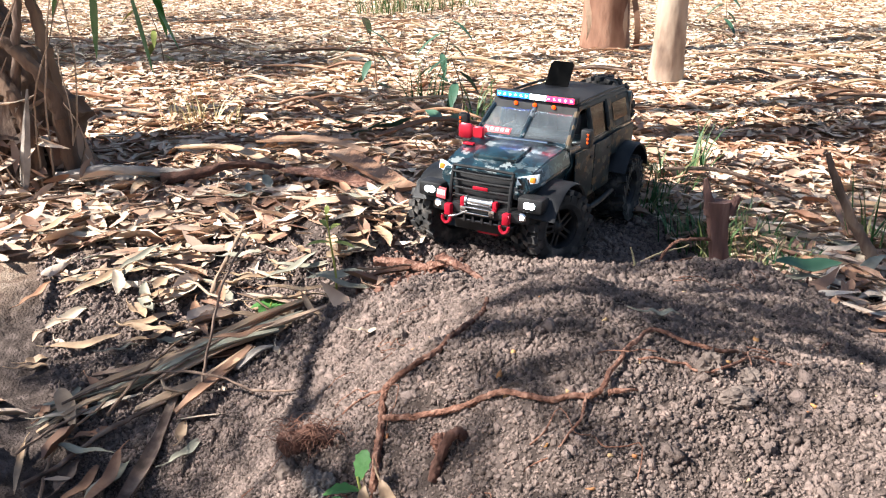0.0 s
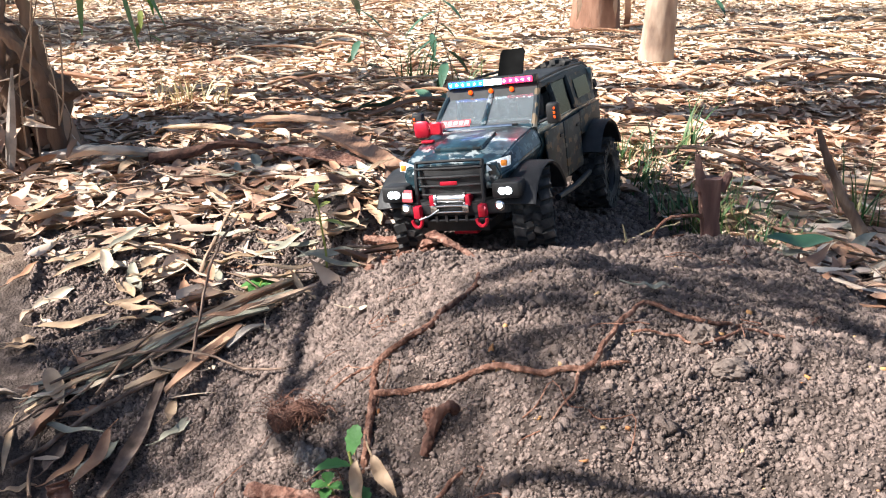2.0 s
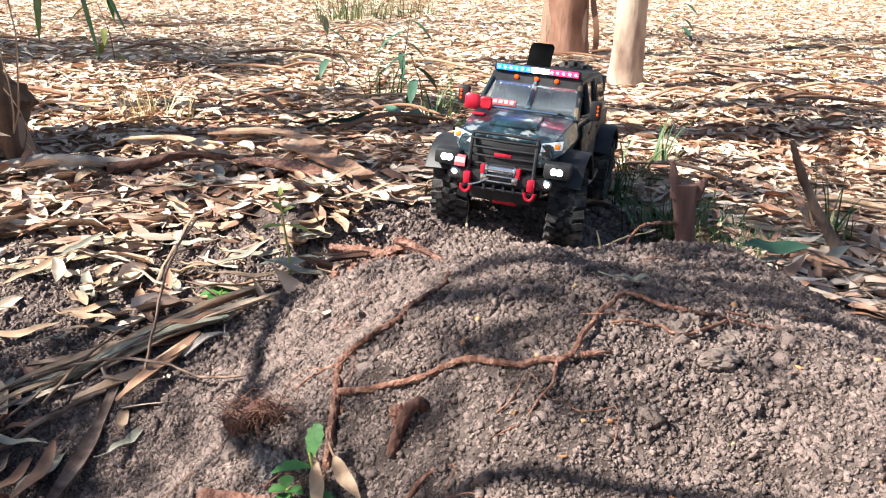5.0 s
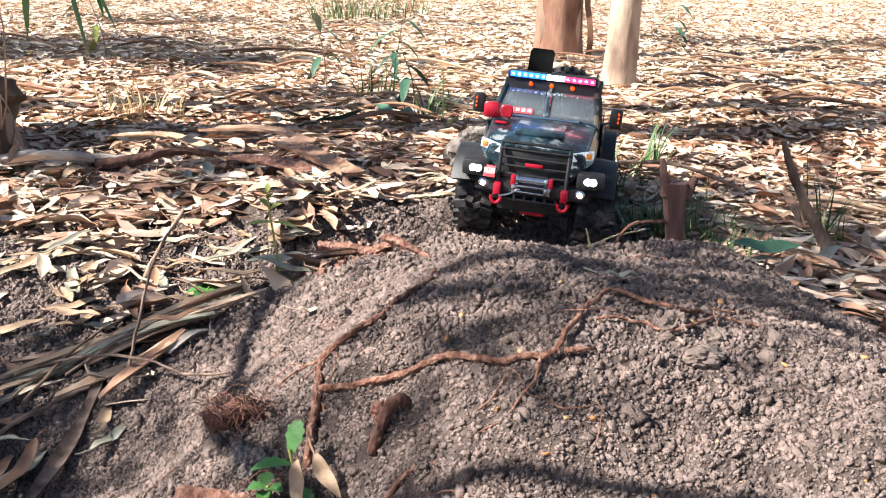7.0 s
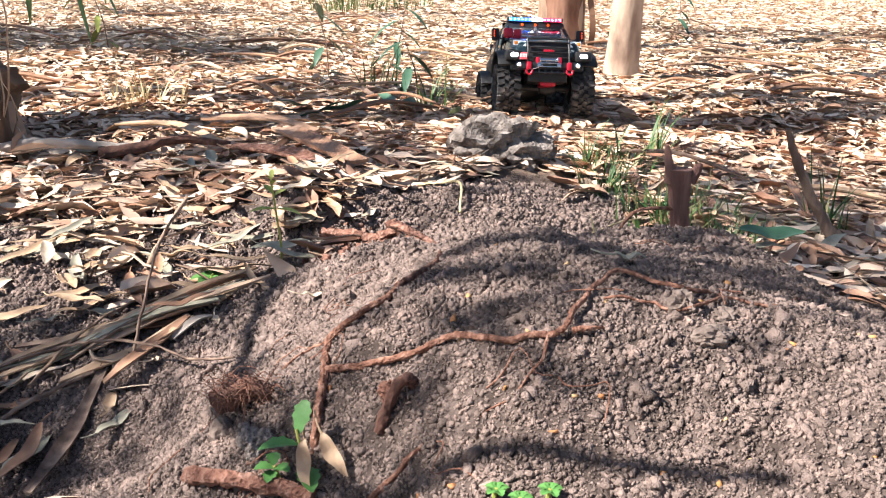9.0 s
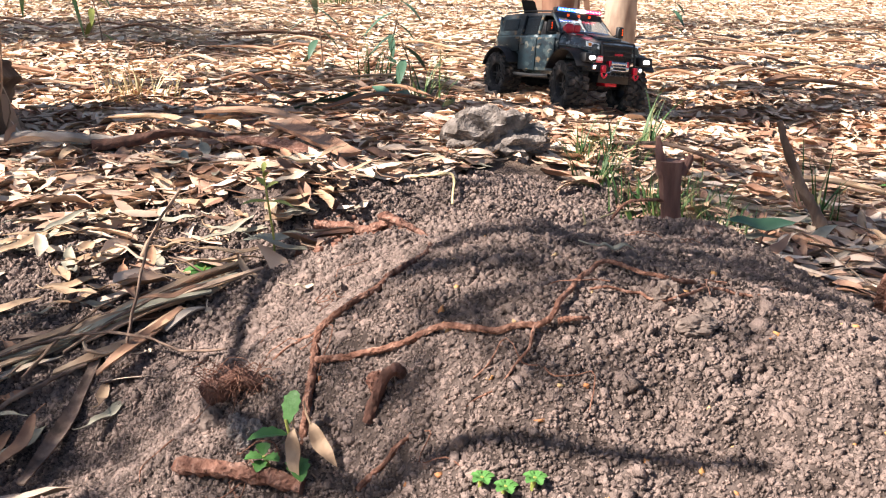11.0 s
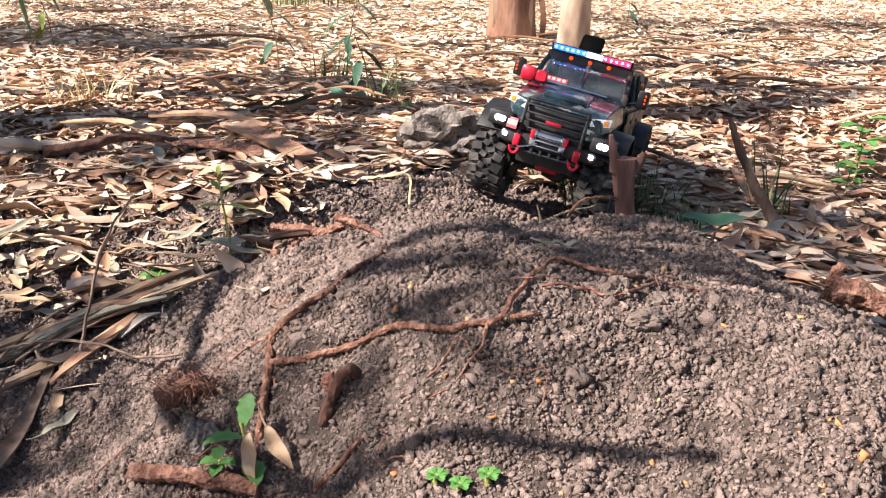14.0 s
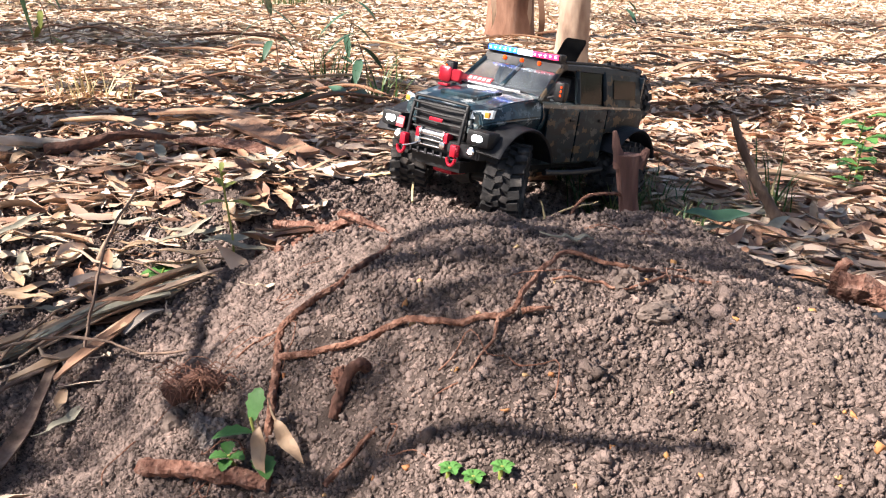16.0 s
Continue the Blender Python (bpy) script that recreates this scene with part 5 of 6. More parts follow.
    for b, d, ln, w in (((-0.72, 1.58, 0.43), (-0.06, 0, -1), 0.165, 0.034), ((-0.66, 1.58, 0.41), (0.2, 0, -1), 0.18, 0.022), ((-0.63, 1.58, 0.41), (0.45, 0, -1), 0.14, 0.02), ((-0.77, 1.58, 0.45), (-0.3, 0, -1), 0.12, 0.026), ((-0.61, 1.58, 0.4), (0.1, 0.2, -1), 0.1, 0.018)):
        bm = bmesh.new()
        plant_leaf(bm, b, d, ln, w, 0.0)
        part("leaf", bm, M_GREEN, sprig)


build_clump()
# trees beside the view, whose trunks and crowns throw the bands of shade over the litter
SIDE_TREES = [(-3.1, 1.7, 0.07, [(-0.62 + 0.17 * k, 2.5 + 0.03 * (k % 3), 3.2) for k in range(6)] + [(0.95 + 0.2 * k, 2.55, 3.2) for k in range(3)], 44, 0.06),
              (-4.6, 2.5, 0.09, [(-2.4 + 0.16 * k, 3.4 + 0.5 * (k % 2), 3.8) for k in range(11)], 290, 0.17),
              (-5.4, 4.2, 0.1, [(-1.5, 5.4, 4.2), (1.2, 4.75, 4.2), (1.6, 4.65, 4.2), (2.0, 4.8, 4.2), (2.4, 4.9, 4.2)], 130, 0.16)]
for i, (tx, ty, rr, sh, n, spread) in enumerate(SIDE_TREES):
    t = tree("gum_tree", tx, ty, rr, 6.0, (0.02, 0), M_TRUNK_PALE, "gum tree with pale bark and a thin crown", [([(tx, ty, 2.6), (tx + 0.2, ty + 0.1, 2.9), over(*s)], 0.03) for s in sh[::3]], 0, 0.3, 70 + i)
    crown_part(t, np.random.default_rng(90 + i), [over(*s) for s in sh], n * len(sh), spread)


# ---- the model truck: x ahead, y to its left, z up from the ground ----
truck = tagged(new("model_truck"), "dark camouflage radio-controlled model truck with lit lamps", "model truck")


def ring(x, wb, wm, wt, z0, zm, z1):
    return [(x, -wb, z0), (x, -wm, zm), (x, -wt, z1), (x, -wt * 0.5, z1 + 0.003), (x, wt * 0.5, z1 + 0.003), (x, wt, z1), (x, wm, zm), (x, wb, z0)]


def skin(name, rings, material, parent=truck, label="", bevel=0.002):
    bm = loft(bmesh.new(), rings)
    if bevel:
        bmesh.ops.bevel(bm, geom=[e for e in bm.edges if e.calc_length() > 0.012], offset=bevel, segments=2, affect="EDGES")
    return part(name, bm, material, parent, label)


def block(name, span, material, parent=truck, label="", bevel=0.0015, m=None):
    return part(name, box(bmesh.new(), *span, bevel, m), material, parent, label)


def rod(name, pts, r, material, parent=truck, label="", sides=8, per=4):
    return part(name, tube(bmesh.new(), pts, r, r, sides, 0, per), material, parent, label)


def disc(name, x, y, z, r, depth, material, parent=truck, label="", wide=1.0):
    bm = lathe(bmesh.new(), [(0.0001, depth), (r * 0.7, depth * 0.92), (r, depth * 0.4), (r, 0), (0.0001, 0)], "x", 20)
    bmesh.ops.transform(bm, matrix=Matrix.Translation((x, y, z)) @ Matrix.Diagonal((1, wide, 1, 1)), verts=bm.verts)
    return part(name, bm, material, parent, label)


def build_body():
    skin("hood", [ring(0.224, 0.058, 0.07, 0.064, 0.118, 0.135, 0.150), ring(0.205, 0.066, 0.079, 0.07, 0.116, 0.14, 0.158), ring(0.16, 0.07, 0.082, 0.073, 0.116, 0.145, 0.168), ring(0.098, 0.07, 0.084, 0.077, 0.116, 0.15, 0.176)], M_CAMO)
    skin("cab_body", [ring(0.0975, 0.07, 0.085, 0.079, 0.112, 0.15, 0.172), ring(-0.214, 0.07, 0.086, 0.081, 0.112, 0.15, 0.170), ring(-0.232, 0.06, 0.08, 0.074, 0.112, 0.15, 0.166)], M_CAMO)
    skin("sill", [ring(0.088, 0.06, 0.08, 0.084, 0.072, 0.09, 0.111), ring(-0.088, 0.06, 0.08, 0.084, 0.072, 0.09, 0.111)], M_CAMO)
    block("chassis", (-0.23, 0.225, -0.045, 0.045, 0.062, 0.111), M_BLACK)
    block("hood_scoop", (0.135, 0.195, -0.035, 0.035, 0.166, 0.1745), M_CAMO, bevel=0.003, m=pose(0.165, 0, 0.17, 0, 9, 0) @ pose(-0.165, 0, -0.17))
    for s in (-1, 1):
        for x0, x1 in ((0.002, 0.086), (-0.086, -0.002)):
            d = block("door", (x0, x1, min(s * 0.0855, s * 0.0885), max(s * 0.0855, s * 0.0885), 0.082, 0.164), M_SIDECAMO, bevel=0.001)
            block("handle", (x0 + 0.008, x0 + 0.024, min(s * 0.0885, s * 0.091), max(s * 0.0885, s * 0.091), 0.145, 0.150), M_BLACK, d)
        block("side_panel", (-0.21, -0.09, min(s * 0.0858, s * 0.088), max(s * 0.0858, s * 0.088), 0.128, 0.166), M_SIDECAMO, bevel=0.001)
        rod("side_step", [(0.085, s * 0.096, 0.07), (0.0, s * 0.098, 0.068), (-0.085, s * 0.096, 0.07)], 0.0045, M_BLACK)
        for x in (0.165, -0.165):
            bm = bmesh.new()
            rings = []
            for k in range(13):
                a = math.pi * (0.16 + 0.72 * k / 12)
                c, q = math.cos(a), math.sin(a)
                o, i = 0.079, 0.074
                rings.append([(x + c * i, s * 0.07, 0.062 + q * i), (x + c * i, s * 0.112, 0.06 + q * i), (x + c * (o - 0.002), s * 0.114, 0.06 + q * (o - 0.002)), (x + c * o, s * 0.111, 0.06 + q * o), (x + c * o, s * 0.07, 0.062 + q * o)])
            loft(bm, rings)
            part("fender", bm, M_BLACK, truck, "flared black wheel-arch fender")
        # cab frame
        rod("pillar", [(0.101, s * 0.077, 0.172), (0.07, s * 0.073, 0.199), (0.042, s * 0.068, 0.222)], 0.0045, M_SIDECAMO)
        rod("pillar", [(-0.004, s * 0.080, 0.17), (-0.004, s * 0.075, 0.195), (-0.004, s * 0.068, 0.222)], 0.0045, M_SIDECAMO)
        rod("pillar", [(-0.088, s * 0.080, 0.17), (-0.088, s * 0.075, 0.195), (-0.088, s * 0.068, 0.222)], 0.005, M_SIDECAMO)
        for quad in ([(-0.009, 0.172), (-0.083, 0.172), (-0.083, 0.219), (-0.009, 0.219)],):
            bm = bmesh.new()
            y = lambda z: s * (0.0795 - (z - 0.17) * 0.21)
            loft(bm, [[(x, y(z) + o, z) for x, z in quad] for o in (-0.0008, 0.0008)])
            part("window_pane", bm, M_DARKGLASS, truck, "tinted side window", smooth=False).visible_shadow = False
        bm = bmesh.new()
        y = lambda z: s * (0.0795 - (z - 0.17) * 0.21)
        loft(bm, [[(x, y(z) + o, z) for x, z in ((-0.093, 0.17), (-0.213, 0.17), (-0.208, 0.22), (-0.093, 0.22))] for o in (-0.002, 0.002)])
        part("rear_quarter", bm, M_SIDECAMO, truck)
        bm = bmesh.new()
        loft(bm, [[(x, y(z) + o, z) for x, z in ((-0.115, 0.182), (-0.19, 0.182), (-0.19, 0.212), (-0.115, 0.212))] for o in (s * 0.0025, s * 0.0035)])
        part("window_pane", bm, M_DARKGLASS, truck, "tinted rear side window", smooth=False)
        # mirror
        bm = box(bmesh.new(), 0.082, 0.096, min(s * 0.094, s * 0.112), max(s * 0.094, s * 0.112), 0.176, 0.205, 0.004)
        mir = part("mirror", bm, M_BLACK, truck, "black wing mirror")
        rod("mirror_arm", [(0.088, s * 0.08, 0.178), (0.088, s * 0.088, 0.181), (0.088, s * 0.096, 0.184)], 0.002, M_BLACK, mir)
        for k in range(3):
            block("indicator", (0.0955, 0.0975, s * 0.1065 - 0.0012, s * 0.1065 + 0.0012, 0.184 + k * 0.006, 0.1875 + k * 0.006), M_AMBER, mir, "lit amber indicator", 0.0005)
        # front lamps
        bm = bmesh.new()
        loft(bm, [[(0.2265 - 0.006 * k, s * 0.0505, 0.1405), (0.2235 - 0.006 * k, s * 0.0505, 0.152), (0.2135 - 0.006 * k, s * 0.0785, 0.157), (0.2165 - 0.006 * k, s * 0.0785, 0.1455)] for k in (0, 1)])
        part("headlight", bm, M_HEAD, truck, "clear headlight lens", smooth=False)
        block("turn_lamp", (0.209, 0.2195, min(s * 0.068, s * 0.076), max(s * 0.068, s * 0.076), 0.1455, 0.153), M_ORANGE, truck, "small amber turn lamp", 0.001)
        block("lamp_housing", (0.214, 0.2425, s * 0.079 - 0.019, s * 0.079 + 0.019, 0.1075, 0.1295), M_BLACK, bevel=0.004)
        fog = disc("fog_lamp", 0.2425, s * 0.0752, 0.1185, 0.0048, 0.003, M_LAMP, truck, "lit white fog lamp")
        disc("fog_lens", 0.2425, s * 0.0828, 0.1185, 0.0048, 0.003, M_LAMP, fog)
        disc("spot_ring", 0.236, s * 0.067, 0.098, 0.0065, 0.002, M_CHROME)
        disc("spot_lamp", 0.238, s * 0.067, 0.098, 0.0036, 0.002, M_LAMP, truck, "small lit white spot lamp")
        # shackle
        bm = box(bmesh.new(), 0.238, 0.25, s * 0.046 - 0.005, s * 0.046 + 0.005, 0.086, 0.103, 0.002)
        sh = part("shackle_mount", bm, M_RED, truck, "red metal shackle mount")
        a = [(0.25, s * 0.046 + 0.007 * math.cos(q), 0.085 - 0.010 * math.sin(q)) for q in (0, 0.6, 1.2, 1.57, 1.94, 2.54, 3.14)]
        rod("shackle", a, 0.0024, M_RED, sh)
    for s0, s1 in ((-0.066, -0.004), (0.004, 0.066)):
        bm = bmesh.new()
        q = [(0.0985, s0 * 1.1, 0.176), (0.0985, s1 * 1.1, 0.176), (0.0445, s1, 0.2185), (0.0445, s0, 0.2185)]
        loft(bm, [[(x + o, y, z + o) for x, y, z in q] for o in (0, 0.0012)])
        part("windscreen_pane", bm, M_GLASS, truck, "tinted windscreen pane", smooth=False).visible_shadow = False
    rod("windscreen_post", [(0.1005, 0, 0.176), (0.07, 0, 0.1995), (0.044, 0, 0.221)], 0.0042, M_CAMO)
    rod("windscreen_sill", [(0.1005, -0.075, 0.1765), (0.103, 0, 0.178), (0.1005, 0.075, 0.1765)], 0.0035, M_CAMO)
    skin("roof", [[(0.046, -0.07, 0.219), (0.046, 0.07, 0.219), (0.046, 0.068, 0.2265), (0.046, -0.068, 0.2265)], [(-0.09, -0.071, 0.220), (-0.09, 0.071, 0.220), (-0.09, 0.068, 0.2285), (-0.09, -0.068, 0.2285)], [(-0.213, -0.07, 0.218), (-0.213, 0.07, 0.218), (-0.213, 0.067, 0.2255), (-0.213, -0.067, 0.2255)]], M_BLACK, label="flat dark roof")
    block("rear_wall", (-0.217, -0.211, -0.078, 0.078, 0.165, 0.22), M_CAMO)
    for s in (-1, 1):
        rod("roof_rail", [(0.03, s * 0.066, 0.231), (-0.09, s * 0.066, 0.233), (-0.2, s * 0.066, 0.230)], 0.0022, M_BLACK)
    # dashboard and seats behind the glass
    block("dashboard", (0.06, 0.095, -0.07, 0.07, 0.165, 0.183), M_BLACK, bevel=0.004)
    for s in (-1, 1):
        block("seat", (-0.06, -0.01, s * 0.036 - 0.022, s * 0.036 + 0.022, 0.168, 0.208), M_DARKSTEEL, bevel=0.006)
    # visor, ambers and light bar
    skin("visor", [[(0.052, -0.072, 0.213), (0.052, 0.072, 0.213), (0.047, 0.072, 0.229), (0.047, -0.072, 0.229)], [(0.03, -0.071, 0.219), (0.03, 0.071, 0.219), (0.03, 0.071, 0.2305), (0.03, -0.071, 0.2305)]], M_BLACK)
    for y in (-0.032, 0, 0.032):
        disc("amber_lamp", 0.0495, y, 0.2235, 0.0034, 0.003, M_AMBER, truck, "small lit amber roof lamp")
    bar = block("light_bar", (0.034, 0.05, -0.069, 0.069, 0.2305, 0.2415), M_BLACK, truck, "roof light bar lit blue, white and red", 0.002)
    for k in range(14):
        y = -0.0605 + k * 0.121 / 13
        m = M_BLUELED if k < 6 else M_WHITELED if k < 9 else M_REDLED
        led = block("lens", (0.0495, 0.0525, y - 0.0044, y + 0.0044, 0.2318, 0.2402), m, bar, "lit lens of the light bar", 0.001)
        disc("diode", 0.0522, y, 0.236, 0.0016, 0.001, M_DOTLED, bar, "bright diode")
    # raised roof hatch
    skin("roof_hatch", [[(-0.125, -0.054, 0.226), (-0.125, -0.012, 0.226), (-0.1285, -0.012, 0.226), (-0.1285, -0.054, 0.226)], [(-0.15, -0.054, 0.262), (-0.15, -0.012, 0.262), (-0.1535, -0.012, 0.262), (-0.1535, -0.054, 0.262)], [(-0.153, -0.05, 0.267), (-0.153, -0.016, 0.267), (-0.1565, -0.016, 0.267), (-0.1565, -0.05, 0.267)]], M_HATCH, label="raised flat black roof hatch", bevel=0)
    # grille, guard and bumper
    block("grille", (0.2205, 0.2265, -0.046, 0.046, 0.108, 0.151), M_BLACK)
    for k in range(4):
        z = 0.115 + k * 0.0115
        rod("guard_bar", [(0.2335, -0.047, z), (0.236, 0, z), (0.2335, 0.047, z)], 0.0017, M_BLACK)
    for s in (-1, 1):
        rod("guard_post", [(0.239, s * 0.047, 0.1), (0.2355, s * 0.047, 0.13), (0.229, s * 0.047, 0.158)], 0.0028, M_BLACK)
    rod("guard_bar", [(0.23, -0.047, 0.1575), (0.232, 0, 0.1585), (0.23, 0.047, 0.1575)], 0.0022, M_BLACK)
    block("red_badge", (0.2365, 0.238, -0.012, 0.012, 0.1275, 0.1325), M_RED, truck, "small red badge on the grille", 0.0005)
    skin("bumper", [[(0.212, -0.086, 0.088), (0.212, 0.086, 0.088), (0.212, 0.086, 0.106), (0.212, -0.086, 0.106)], [(0.232, -0.078, 0.087), (0.232, 0.078, 0.087), (0.232, 0.078, 0.107), (0.232, -0.078, 0.107)], [(0.2405, -0.05, 0.089), (0.2405, 0.05, 0.089), (0.2405, 0.05, 0.105), (0.2405, -0.05, 0.105)]], M_BLACK)
    bm = lathe(bmesh.new(), [(0.0085, -0.022), (0.0085, -0.019), (0.006, -0.018), (0.006, 0.018), (0.0085, 0.019), (0.0085, 0.022)], "y", 18, Matrix.Translation((0.2355, 0, 0.109)))
    part("winch_drum", bm, M_CHROME, truck, "steel winch drum")
    for s in (-1, 1):
        block("winch_end", (0.229, 0.243, s * 0.0255 - 0.0035, s * 0.0255 + 0.0035, 0.1, 0.115), M_RED, truck, "red winch end plate")
    bm = bmesh.new()
    for y0, y1, z0, z1 in ((-0.024, 0.024, 0.092, 0.0945), (-0.024, 0.024, 0.1, 0.1025), (-0.027, -0.018, 0.092, 0.1025), (0.018, 0.027, 0.092, 0.1025)):
        box(bm, 0.2415, 0.2455, y0, y1, z0, z1, 0.0008)
    part("fairlead", bm, M_CHROME, truck, "polished steel winch fairlead")
    rod("winch_line", [(0.245, -0.015, 0.097), (0.25, -0.028, 0.09), (0.2515, -0.042, 0.0855)], 0.0012, M_CHROME)
    block("skid_plate", (0.175, 0.212, -0.014, 0.022, 0.054, 0.078), M_RED, truck, "red underbody skid plate", 0.003)
    bm = bmesh.new()
    box(bm, 0.215, 0.24, -0.055, 0.055, 0.0795, 0.0825, 0.001)
    for k in range(8):
        box(bm, 0.2385, 0.2415, -0.052 + k * 0.0142, -0.0485 + k * 0.0142, 0.0795, 0.0875, 0)
    part("bumper_lip", bm, M_DARKSTEEL, truck, "slotted lower bumper lip")
    # plates with unreadable print
    for name, m, w, h in (("number_plate", pose(0.2435, -0.059, 0.1165, 0, -6, -12), 0.017, 0.016), ("windscreen_card", pose(0.0905, -0.044, 0.1855, 0, -48, 0), 0.046, 0.012)):
        p = block(name, (-0.0006, 0.0006, -w / 2, w / 2, -h / 2, h / 2), M_PINK, truck, "small red plate with pale print", 0.0003, m)
        for k in range(5):
            y = -w * 0.38 + k * w * 0.19
            block("print_bar", (0.0008, 0.0012, y - w * 0.06, y + w * 0.06, -h * 0.2, h * 0.28), M_WHITEBAR, p, "", 0, m)
    # red twin horns and the jack bar across the hood
    for y, r in ((-0.078, 0.0115), (-0.056, 0.009)):
        bm = bmesh.new()
        loft(bm, [[(x, y + sy * w, 0.187 + sz * w) for sy, sz in ((-1, -0.7), (-0.7, -1), (0.7, -1), (1, -0.7), (1, 0.7), (0.7, 1), (-0.7, 1), (-1, 0.7))] for x, w in ((0.112, r * 0.5), (0.122, r * 0.6), (0.131, r), (0.134, r), (0.136, r * 0.8))])
        part("horn", bm, M_RED, truck, "bright red horn on the hood")
    rod("horn_foot", [(0.126, -0.078, 0.176), (0.127, -0.064, 0.18), (0.126, -0.05, 0.177)], 0.002, M_RED)
    block("hood_clip", (0.15, 0.158, -0.07, -0.052, 0.171, 0.1745), M_RED, truck, "red hood clip", 0.001)
    rod("jack_bar", [(0.122, -0.048, 0.1815), (0.12, 0.0, 0.182), (0.113, 0.05, 0.181)], 0.0024, M_CHROME, truck, "bright metal bar across the hood")
    rod("wiper", [(0.104, 0.055, 0.181), (0.107, 0.03, 0.1815), (0.107, 0.006, 0.181)], 0.0012, M_BLACK)
    # axles
    for x in (0.165, -0.165):
        rod("axle", [(x, -0.062, 0.056), (x, 0, 0.054), (x, 0.062, 0.056)], 0.008, M_BLACK)
        part("axle_housing", lathe(bmesh.new(), [(0.0001, -0.02), (0.012, -0.018), (0.017, 0), (0.012, 0.018), (0.0001, 0.02)], "y", 16, Matrix.Translation((x, 0.01, 0.054))), M_BLACK, truck)
        for s in (-1, 1):
            rod("damper", [(x, s * 0.045, 0.06), (x - 0.01, s * 0.043, 0.085), (x - 0.02, s * 0.04, 0.108)], 0.005, M_DARKSTEEL)
    for s in (-1, 1):
        block("tail_lamp", (-0.2345, -0.231, s * 0.068 - 0.005, s * 0.068 + 0.005, 0.125, 0.15), M_RED, truck, "red tail lamp", 0.001)
        rod("rear_rail", [(-0.214, s * 0.066, 0.172), (-0.24, s * 0.066, 0.185), (-0.24, s * 0.066, 0.16)], 0.0025, M_BLACK)


build_body()
TYRE_R = 0.058


def tyre_mesh():
    bm = bmesh.new()
    R = TYRE_R - 0.005
    prof = [(0.031, -0.0225), (0.038, -0.026), (0.047, -0.0255), (R - 0.001, -0.0225), (R, -0.012), (R, 0.012), (R - 0.001, 0.0225), (0.047, 0.0255), (0.038, 0.026), (0.031, 0.0225), (0.031, -0.0225)]
    lathe(bm, prof, "y", 40)
    for k in range(20):
        for side in (-1, 1):
            a = 2 * math.pi * (k + (0.5 if side > 0 else 0)) / 20
            m = Matrix.Rotation(-a, 4, "Y") @ Matrix.Translation((R + 0.0018, side * 0.0185, 0)) @ Matrix.Rotation(radians(side * 14), 4, "X")
            box(bm, -0.004, 0.0035, -0.0078, 0.0078, -0.0056, 0.0056, 0.0, m)
            a += math.pi / 20
            m = Matrix.Rotation(-a, 4, "Y") @ Matrix.Translation((R + 0.0012, side * 0.0056, 0)) @ Matrix.Rotation(radians(side * -20), 4, "X")
            box(bm, -0.004, 0.0035, -0.0052, 0.0052, -0.0042, 0.0042, 0.0, m)
            m = Matrix.Rotation(-a, 4, "Y") @ Matrix.Translation((R - 0.006, side * 0.0252, 0))
            box(bm, -0.005, 0.0045, -0.0014, 0.0014, -0.0048, 0.0048, 0.0, m)
    return bm


def rim_mesh():
    bm = bmesh.new()
    lathe(bm, [(0.0315, -0.019), (0.033, -0.019), (0.033, 0.0195), (0.0305, 0.0205), (0.0285, 0.0175), (0.0275, 0.006), (0.0275, -0.015), (0.0315, -0.019)], "y", 32)
    for k in range(5):
        m = Matrix.Rotation(2 * math.pi * k / 5, 4, "Y")
        for o in (-0.0045, 0.0045):
            box(bm, 0.007, 0.0285, 0.010, 0.0145, o - 0.0018, o + 0.0018, 0.0, m)
    lathe(bm, [(0.0001, 0.017), (0.006, 0.016), (0.0105, 0.0125), (0.0105, 0.0), (0.0001, 0.0)], "y", 16)
    for k in range(6):
        m = Matrix.Rotation(2 * math.pi * (k + 0.5) / 6, 4, "Y")
        box(bm, 0.0068, 0.0092, 0.012, 0.0158, -0.0012, 0.0012, 0.0, m)
    return bm


def wheel(side, first=[]):
    w = new("wheel")
    w.parent = truck
    if not first:
        first += [part("tyre", tyre_mesh(), M_RUBBER, w, "chunky dusty off-road tyre", smooth=False), part("rim", rim_mesh(), M_BLACK, w, "black spoked wheel rim")]
        kids = first
    else:
        kids = [o.copy() for o in first]
        for k in kids:
            scene.collection.objects.link(k)
            k.parent = w
    if side < 0:
        for k in kids:
            k.matrix_basis = Matrix.Rotation(math.pi, 4, "Z")
    return w


HUBS = [(0.165, 0.086), (0.165, -0.086), (-0.165, 0.086), (-0.165, -0.086)]
WHEELS = [wheel(1 if y > 0 else -1) for x, y in HUBS]
spare = wheel(1)
spare.matrix_basis = pose(-0.247, 0.012, 0.178, 0, 0, 90)

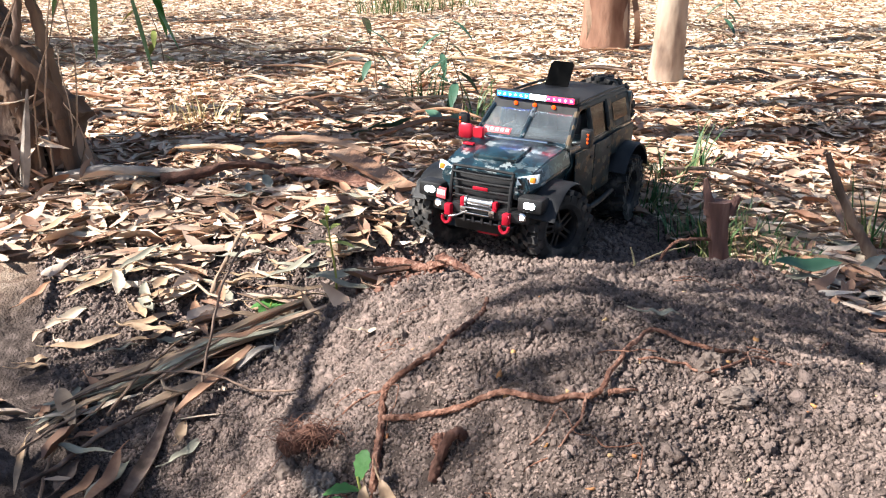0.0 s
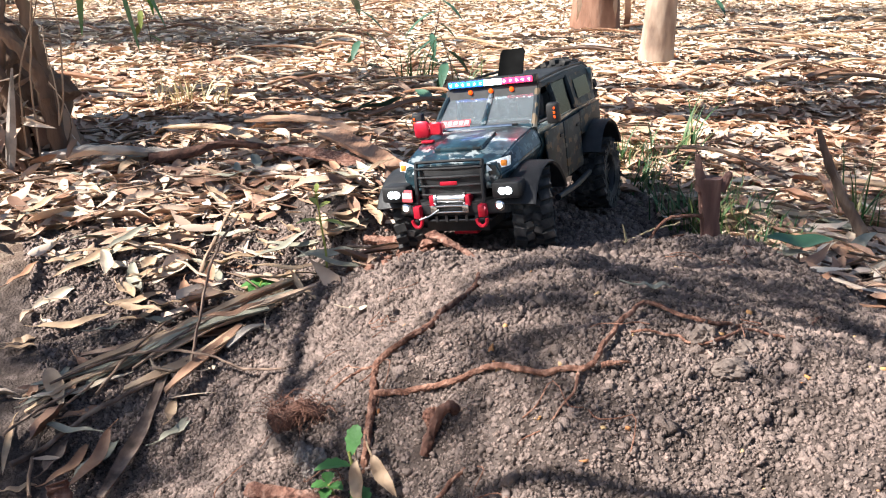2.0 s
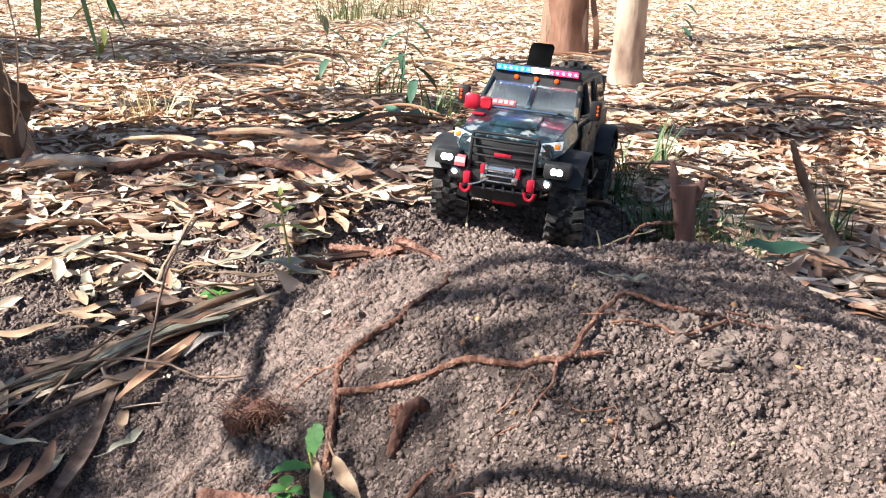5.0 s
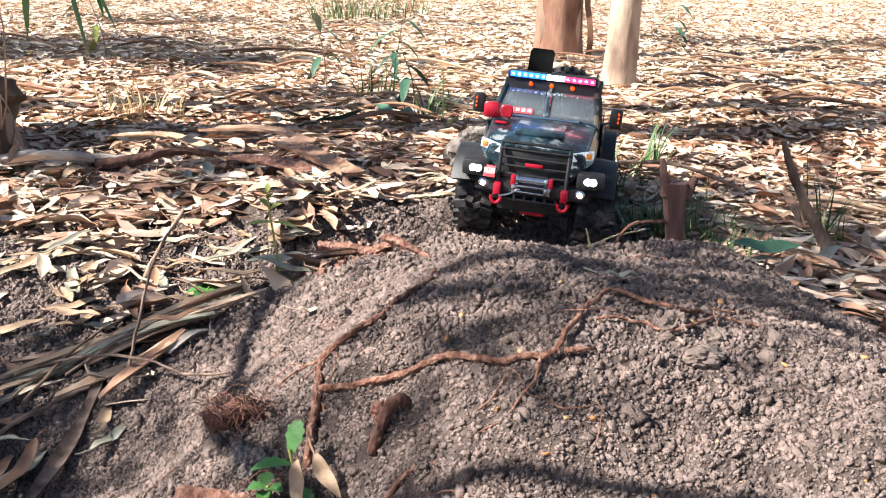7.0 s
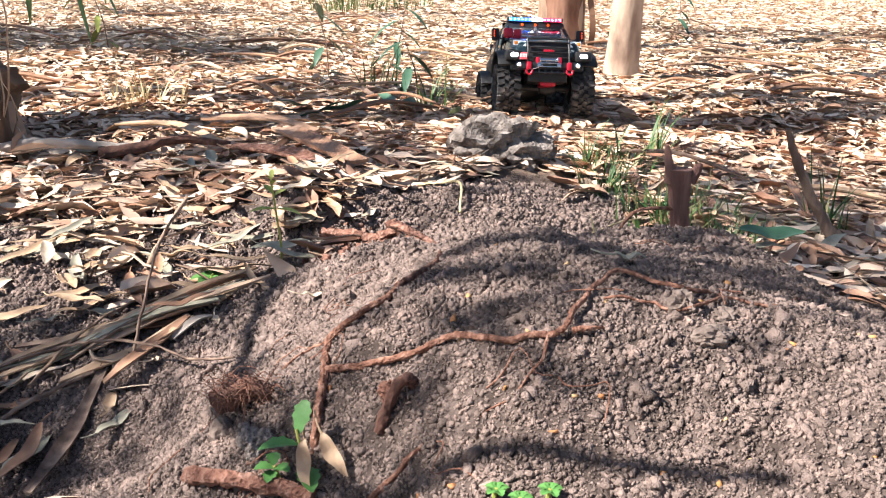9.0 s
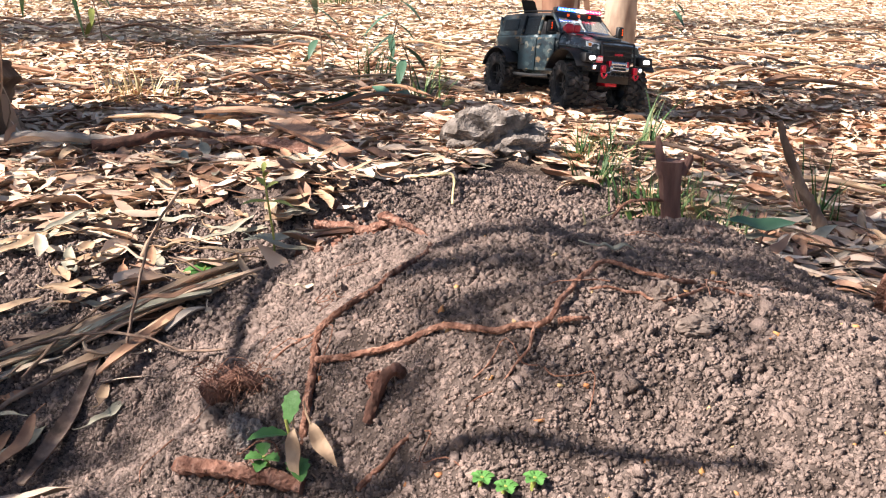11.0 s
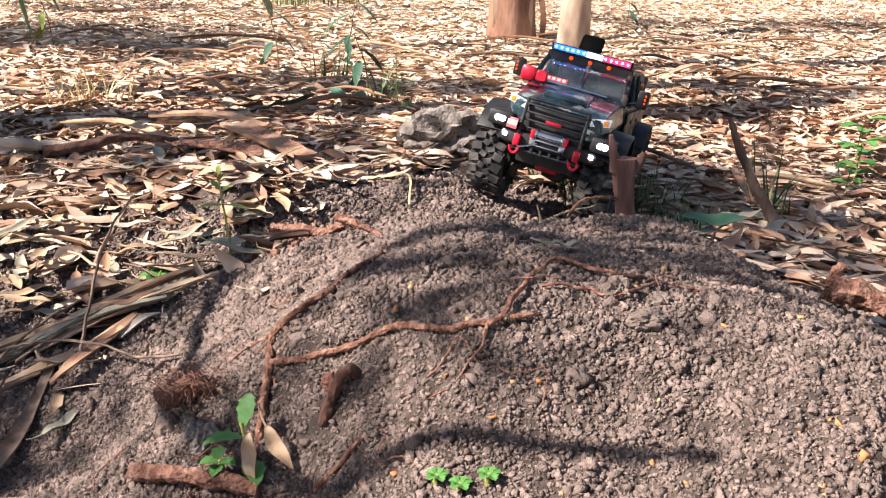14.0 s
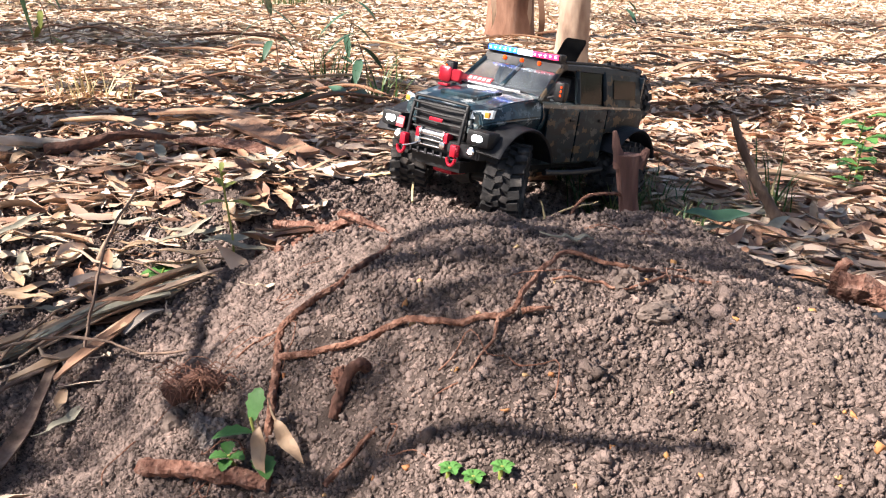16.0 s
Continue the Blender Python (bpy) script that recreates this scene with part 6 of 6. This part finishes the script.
# ---- motion of the truck: seconds, place, and turns about x, y and z ----
DRIVE = [
    (0, 0.085, 1.389, 0.009, -1.7, -0.8, -114.2),
    (0.5, 0.082, 1.376, 0.009, 2.4, -0.2, -114.8),
    (1, 0.087, 1.371, 0.011, 4.2, -0.5, -114.2),
    (1.5, 0.086, 1.277, 0.021, 7.4, -2.4, -111.3),
    (2, 0.067, 1.263, 0.017, 9.2, -1.5, -110.5),
    (2.5, 0.035, 1.217, 0.019, 12.3, -1.3, -113.7),
    (3, 0.044, 1.267, 0.012, 7.3, 0.6, -114.2),
    (3.5, 0.059, 1.312, 0.009, 1.0, 0.1, -114.2),
    (4, 0.055, 1.310, 0.009, -0.0, -0.2, -113.7),
    (4.5, 0.108, 1.375, 0.021, -2.9, -3.8, -108.0),
    (5, 0.132, 1.422, 0.020, -3.6, -3.0, -105.6),
    (7.3, 0.163, 1.399, 0.009, -4.1, -3.0, -99.0),
    (7.5, 0.157, 1.487, 0.025, -8.7, 0.6, -102.9),
    (8, 0.182, 1.809, 0.031, -6.9, -2.8, -101.9),
    (8.5, 0.215, 2.024, 0.016, 0.1, -2.0, -98.4),
    (9, 0.209, 2.246, 0.004, -0.6, -15.7, -84.9),
    (9.2, 0.199, 2.358, 0.013, -0.3, -10.3, -83.9),
    (11.3, 0.376, 2.357, 0.004, -7.5, -3.6, -62.6),
    (11.5, 0.414, 2.363, 0.004, -5.0, -0.7, -79.7),
    (12, 0.337, 2.053, 0.018, -4.4, -3.0, -98.4),
    (12.5, 0.332, 1.861, 0.014, -1.8, -1.8, -98.4),
    (13, 0.370, 1.709, -0.010, -5.3, 1.9, -94.6),
    (13.5, 0.315, 1.545, 0.005, -11.0, -4.8, -104.9),
    (14, 0.289, 1.479, 0.006, -11.5, -7.4, -109.1),
    (14.5, 0.205, 1.404, 0.012, -12.8, -10.6, -127.8),
    (15, 0.223, 1.411, 0.007, -6.7, -9.4, -127.3),
    (15.5, 0.216, 1.425, 0.005, -6.8, -9.3, -127.8),
    (16, 0.200, 1.374, 0.011, -3.0, -8.3, -131.2),
]
STEER = [(0, -26), (0.5, -8), (1, 6), (1.5, 16), (2, 18), (2.5, 22), (2.8, 8), (3, -8), (3.5, -27), (4, -27), (4.5, -20), (5, 10), (7.3, 6), (7.5, 5), (9, 0), (11.3, -10), (12, 0), (13, 0), (14, -4), (14.4, -14), (14.6, -10), (15, 22), (16, 28)]


def motions():
    walk(truck, [(t, pose(x, y, z, rx, ry, rz)) for t, x, y, z, rx, ry, rz in DRIVE])
    D = np.array(DRIVE)
    T = np.arange(0, 16.05, 0.1)
    P = np.stack([np.interp(T, D[:, 0], D[:, k]) for k in range(1, 7)], 1)
    step = np.diff(P[:, :2], axis=0)
    head = np.radians((P[1:, 5] + P[:-1, 5]) / 2)
    gone = np.r_[0, np.cumsum(step[:, 0] * np.cos(head) + step[:, 1] * np.sin(head))]
    steer = np.interp(T, *np.array(STEER, float).T)
    for w, (hx, hy) in zip(WHEELS, HUBS):
        rows = []
        for t, p, g, s in zip(T, P, gone, steer):
            at = pose(*p) @ Vector((hx, hy, 0))
            lift = max(-0.008, min(0.014, float(ground_z(at.x, at.y)) + 0.004 - at.z))
            rows.append((float(t), pose(hx, hy, TYRE_R + lift, 0, 0, s if hx > 0 else 0) @ Matrix.Rotation(g / TYRE_R, 4, "Y")))
        walk(w, rows)


motions()
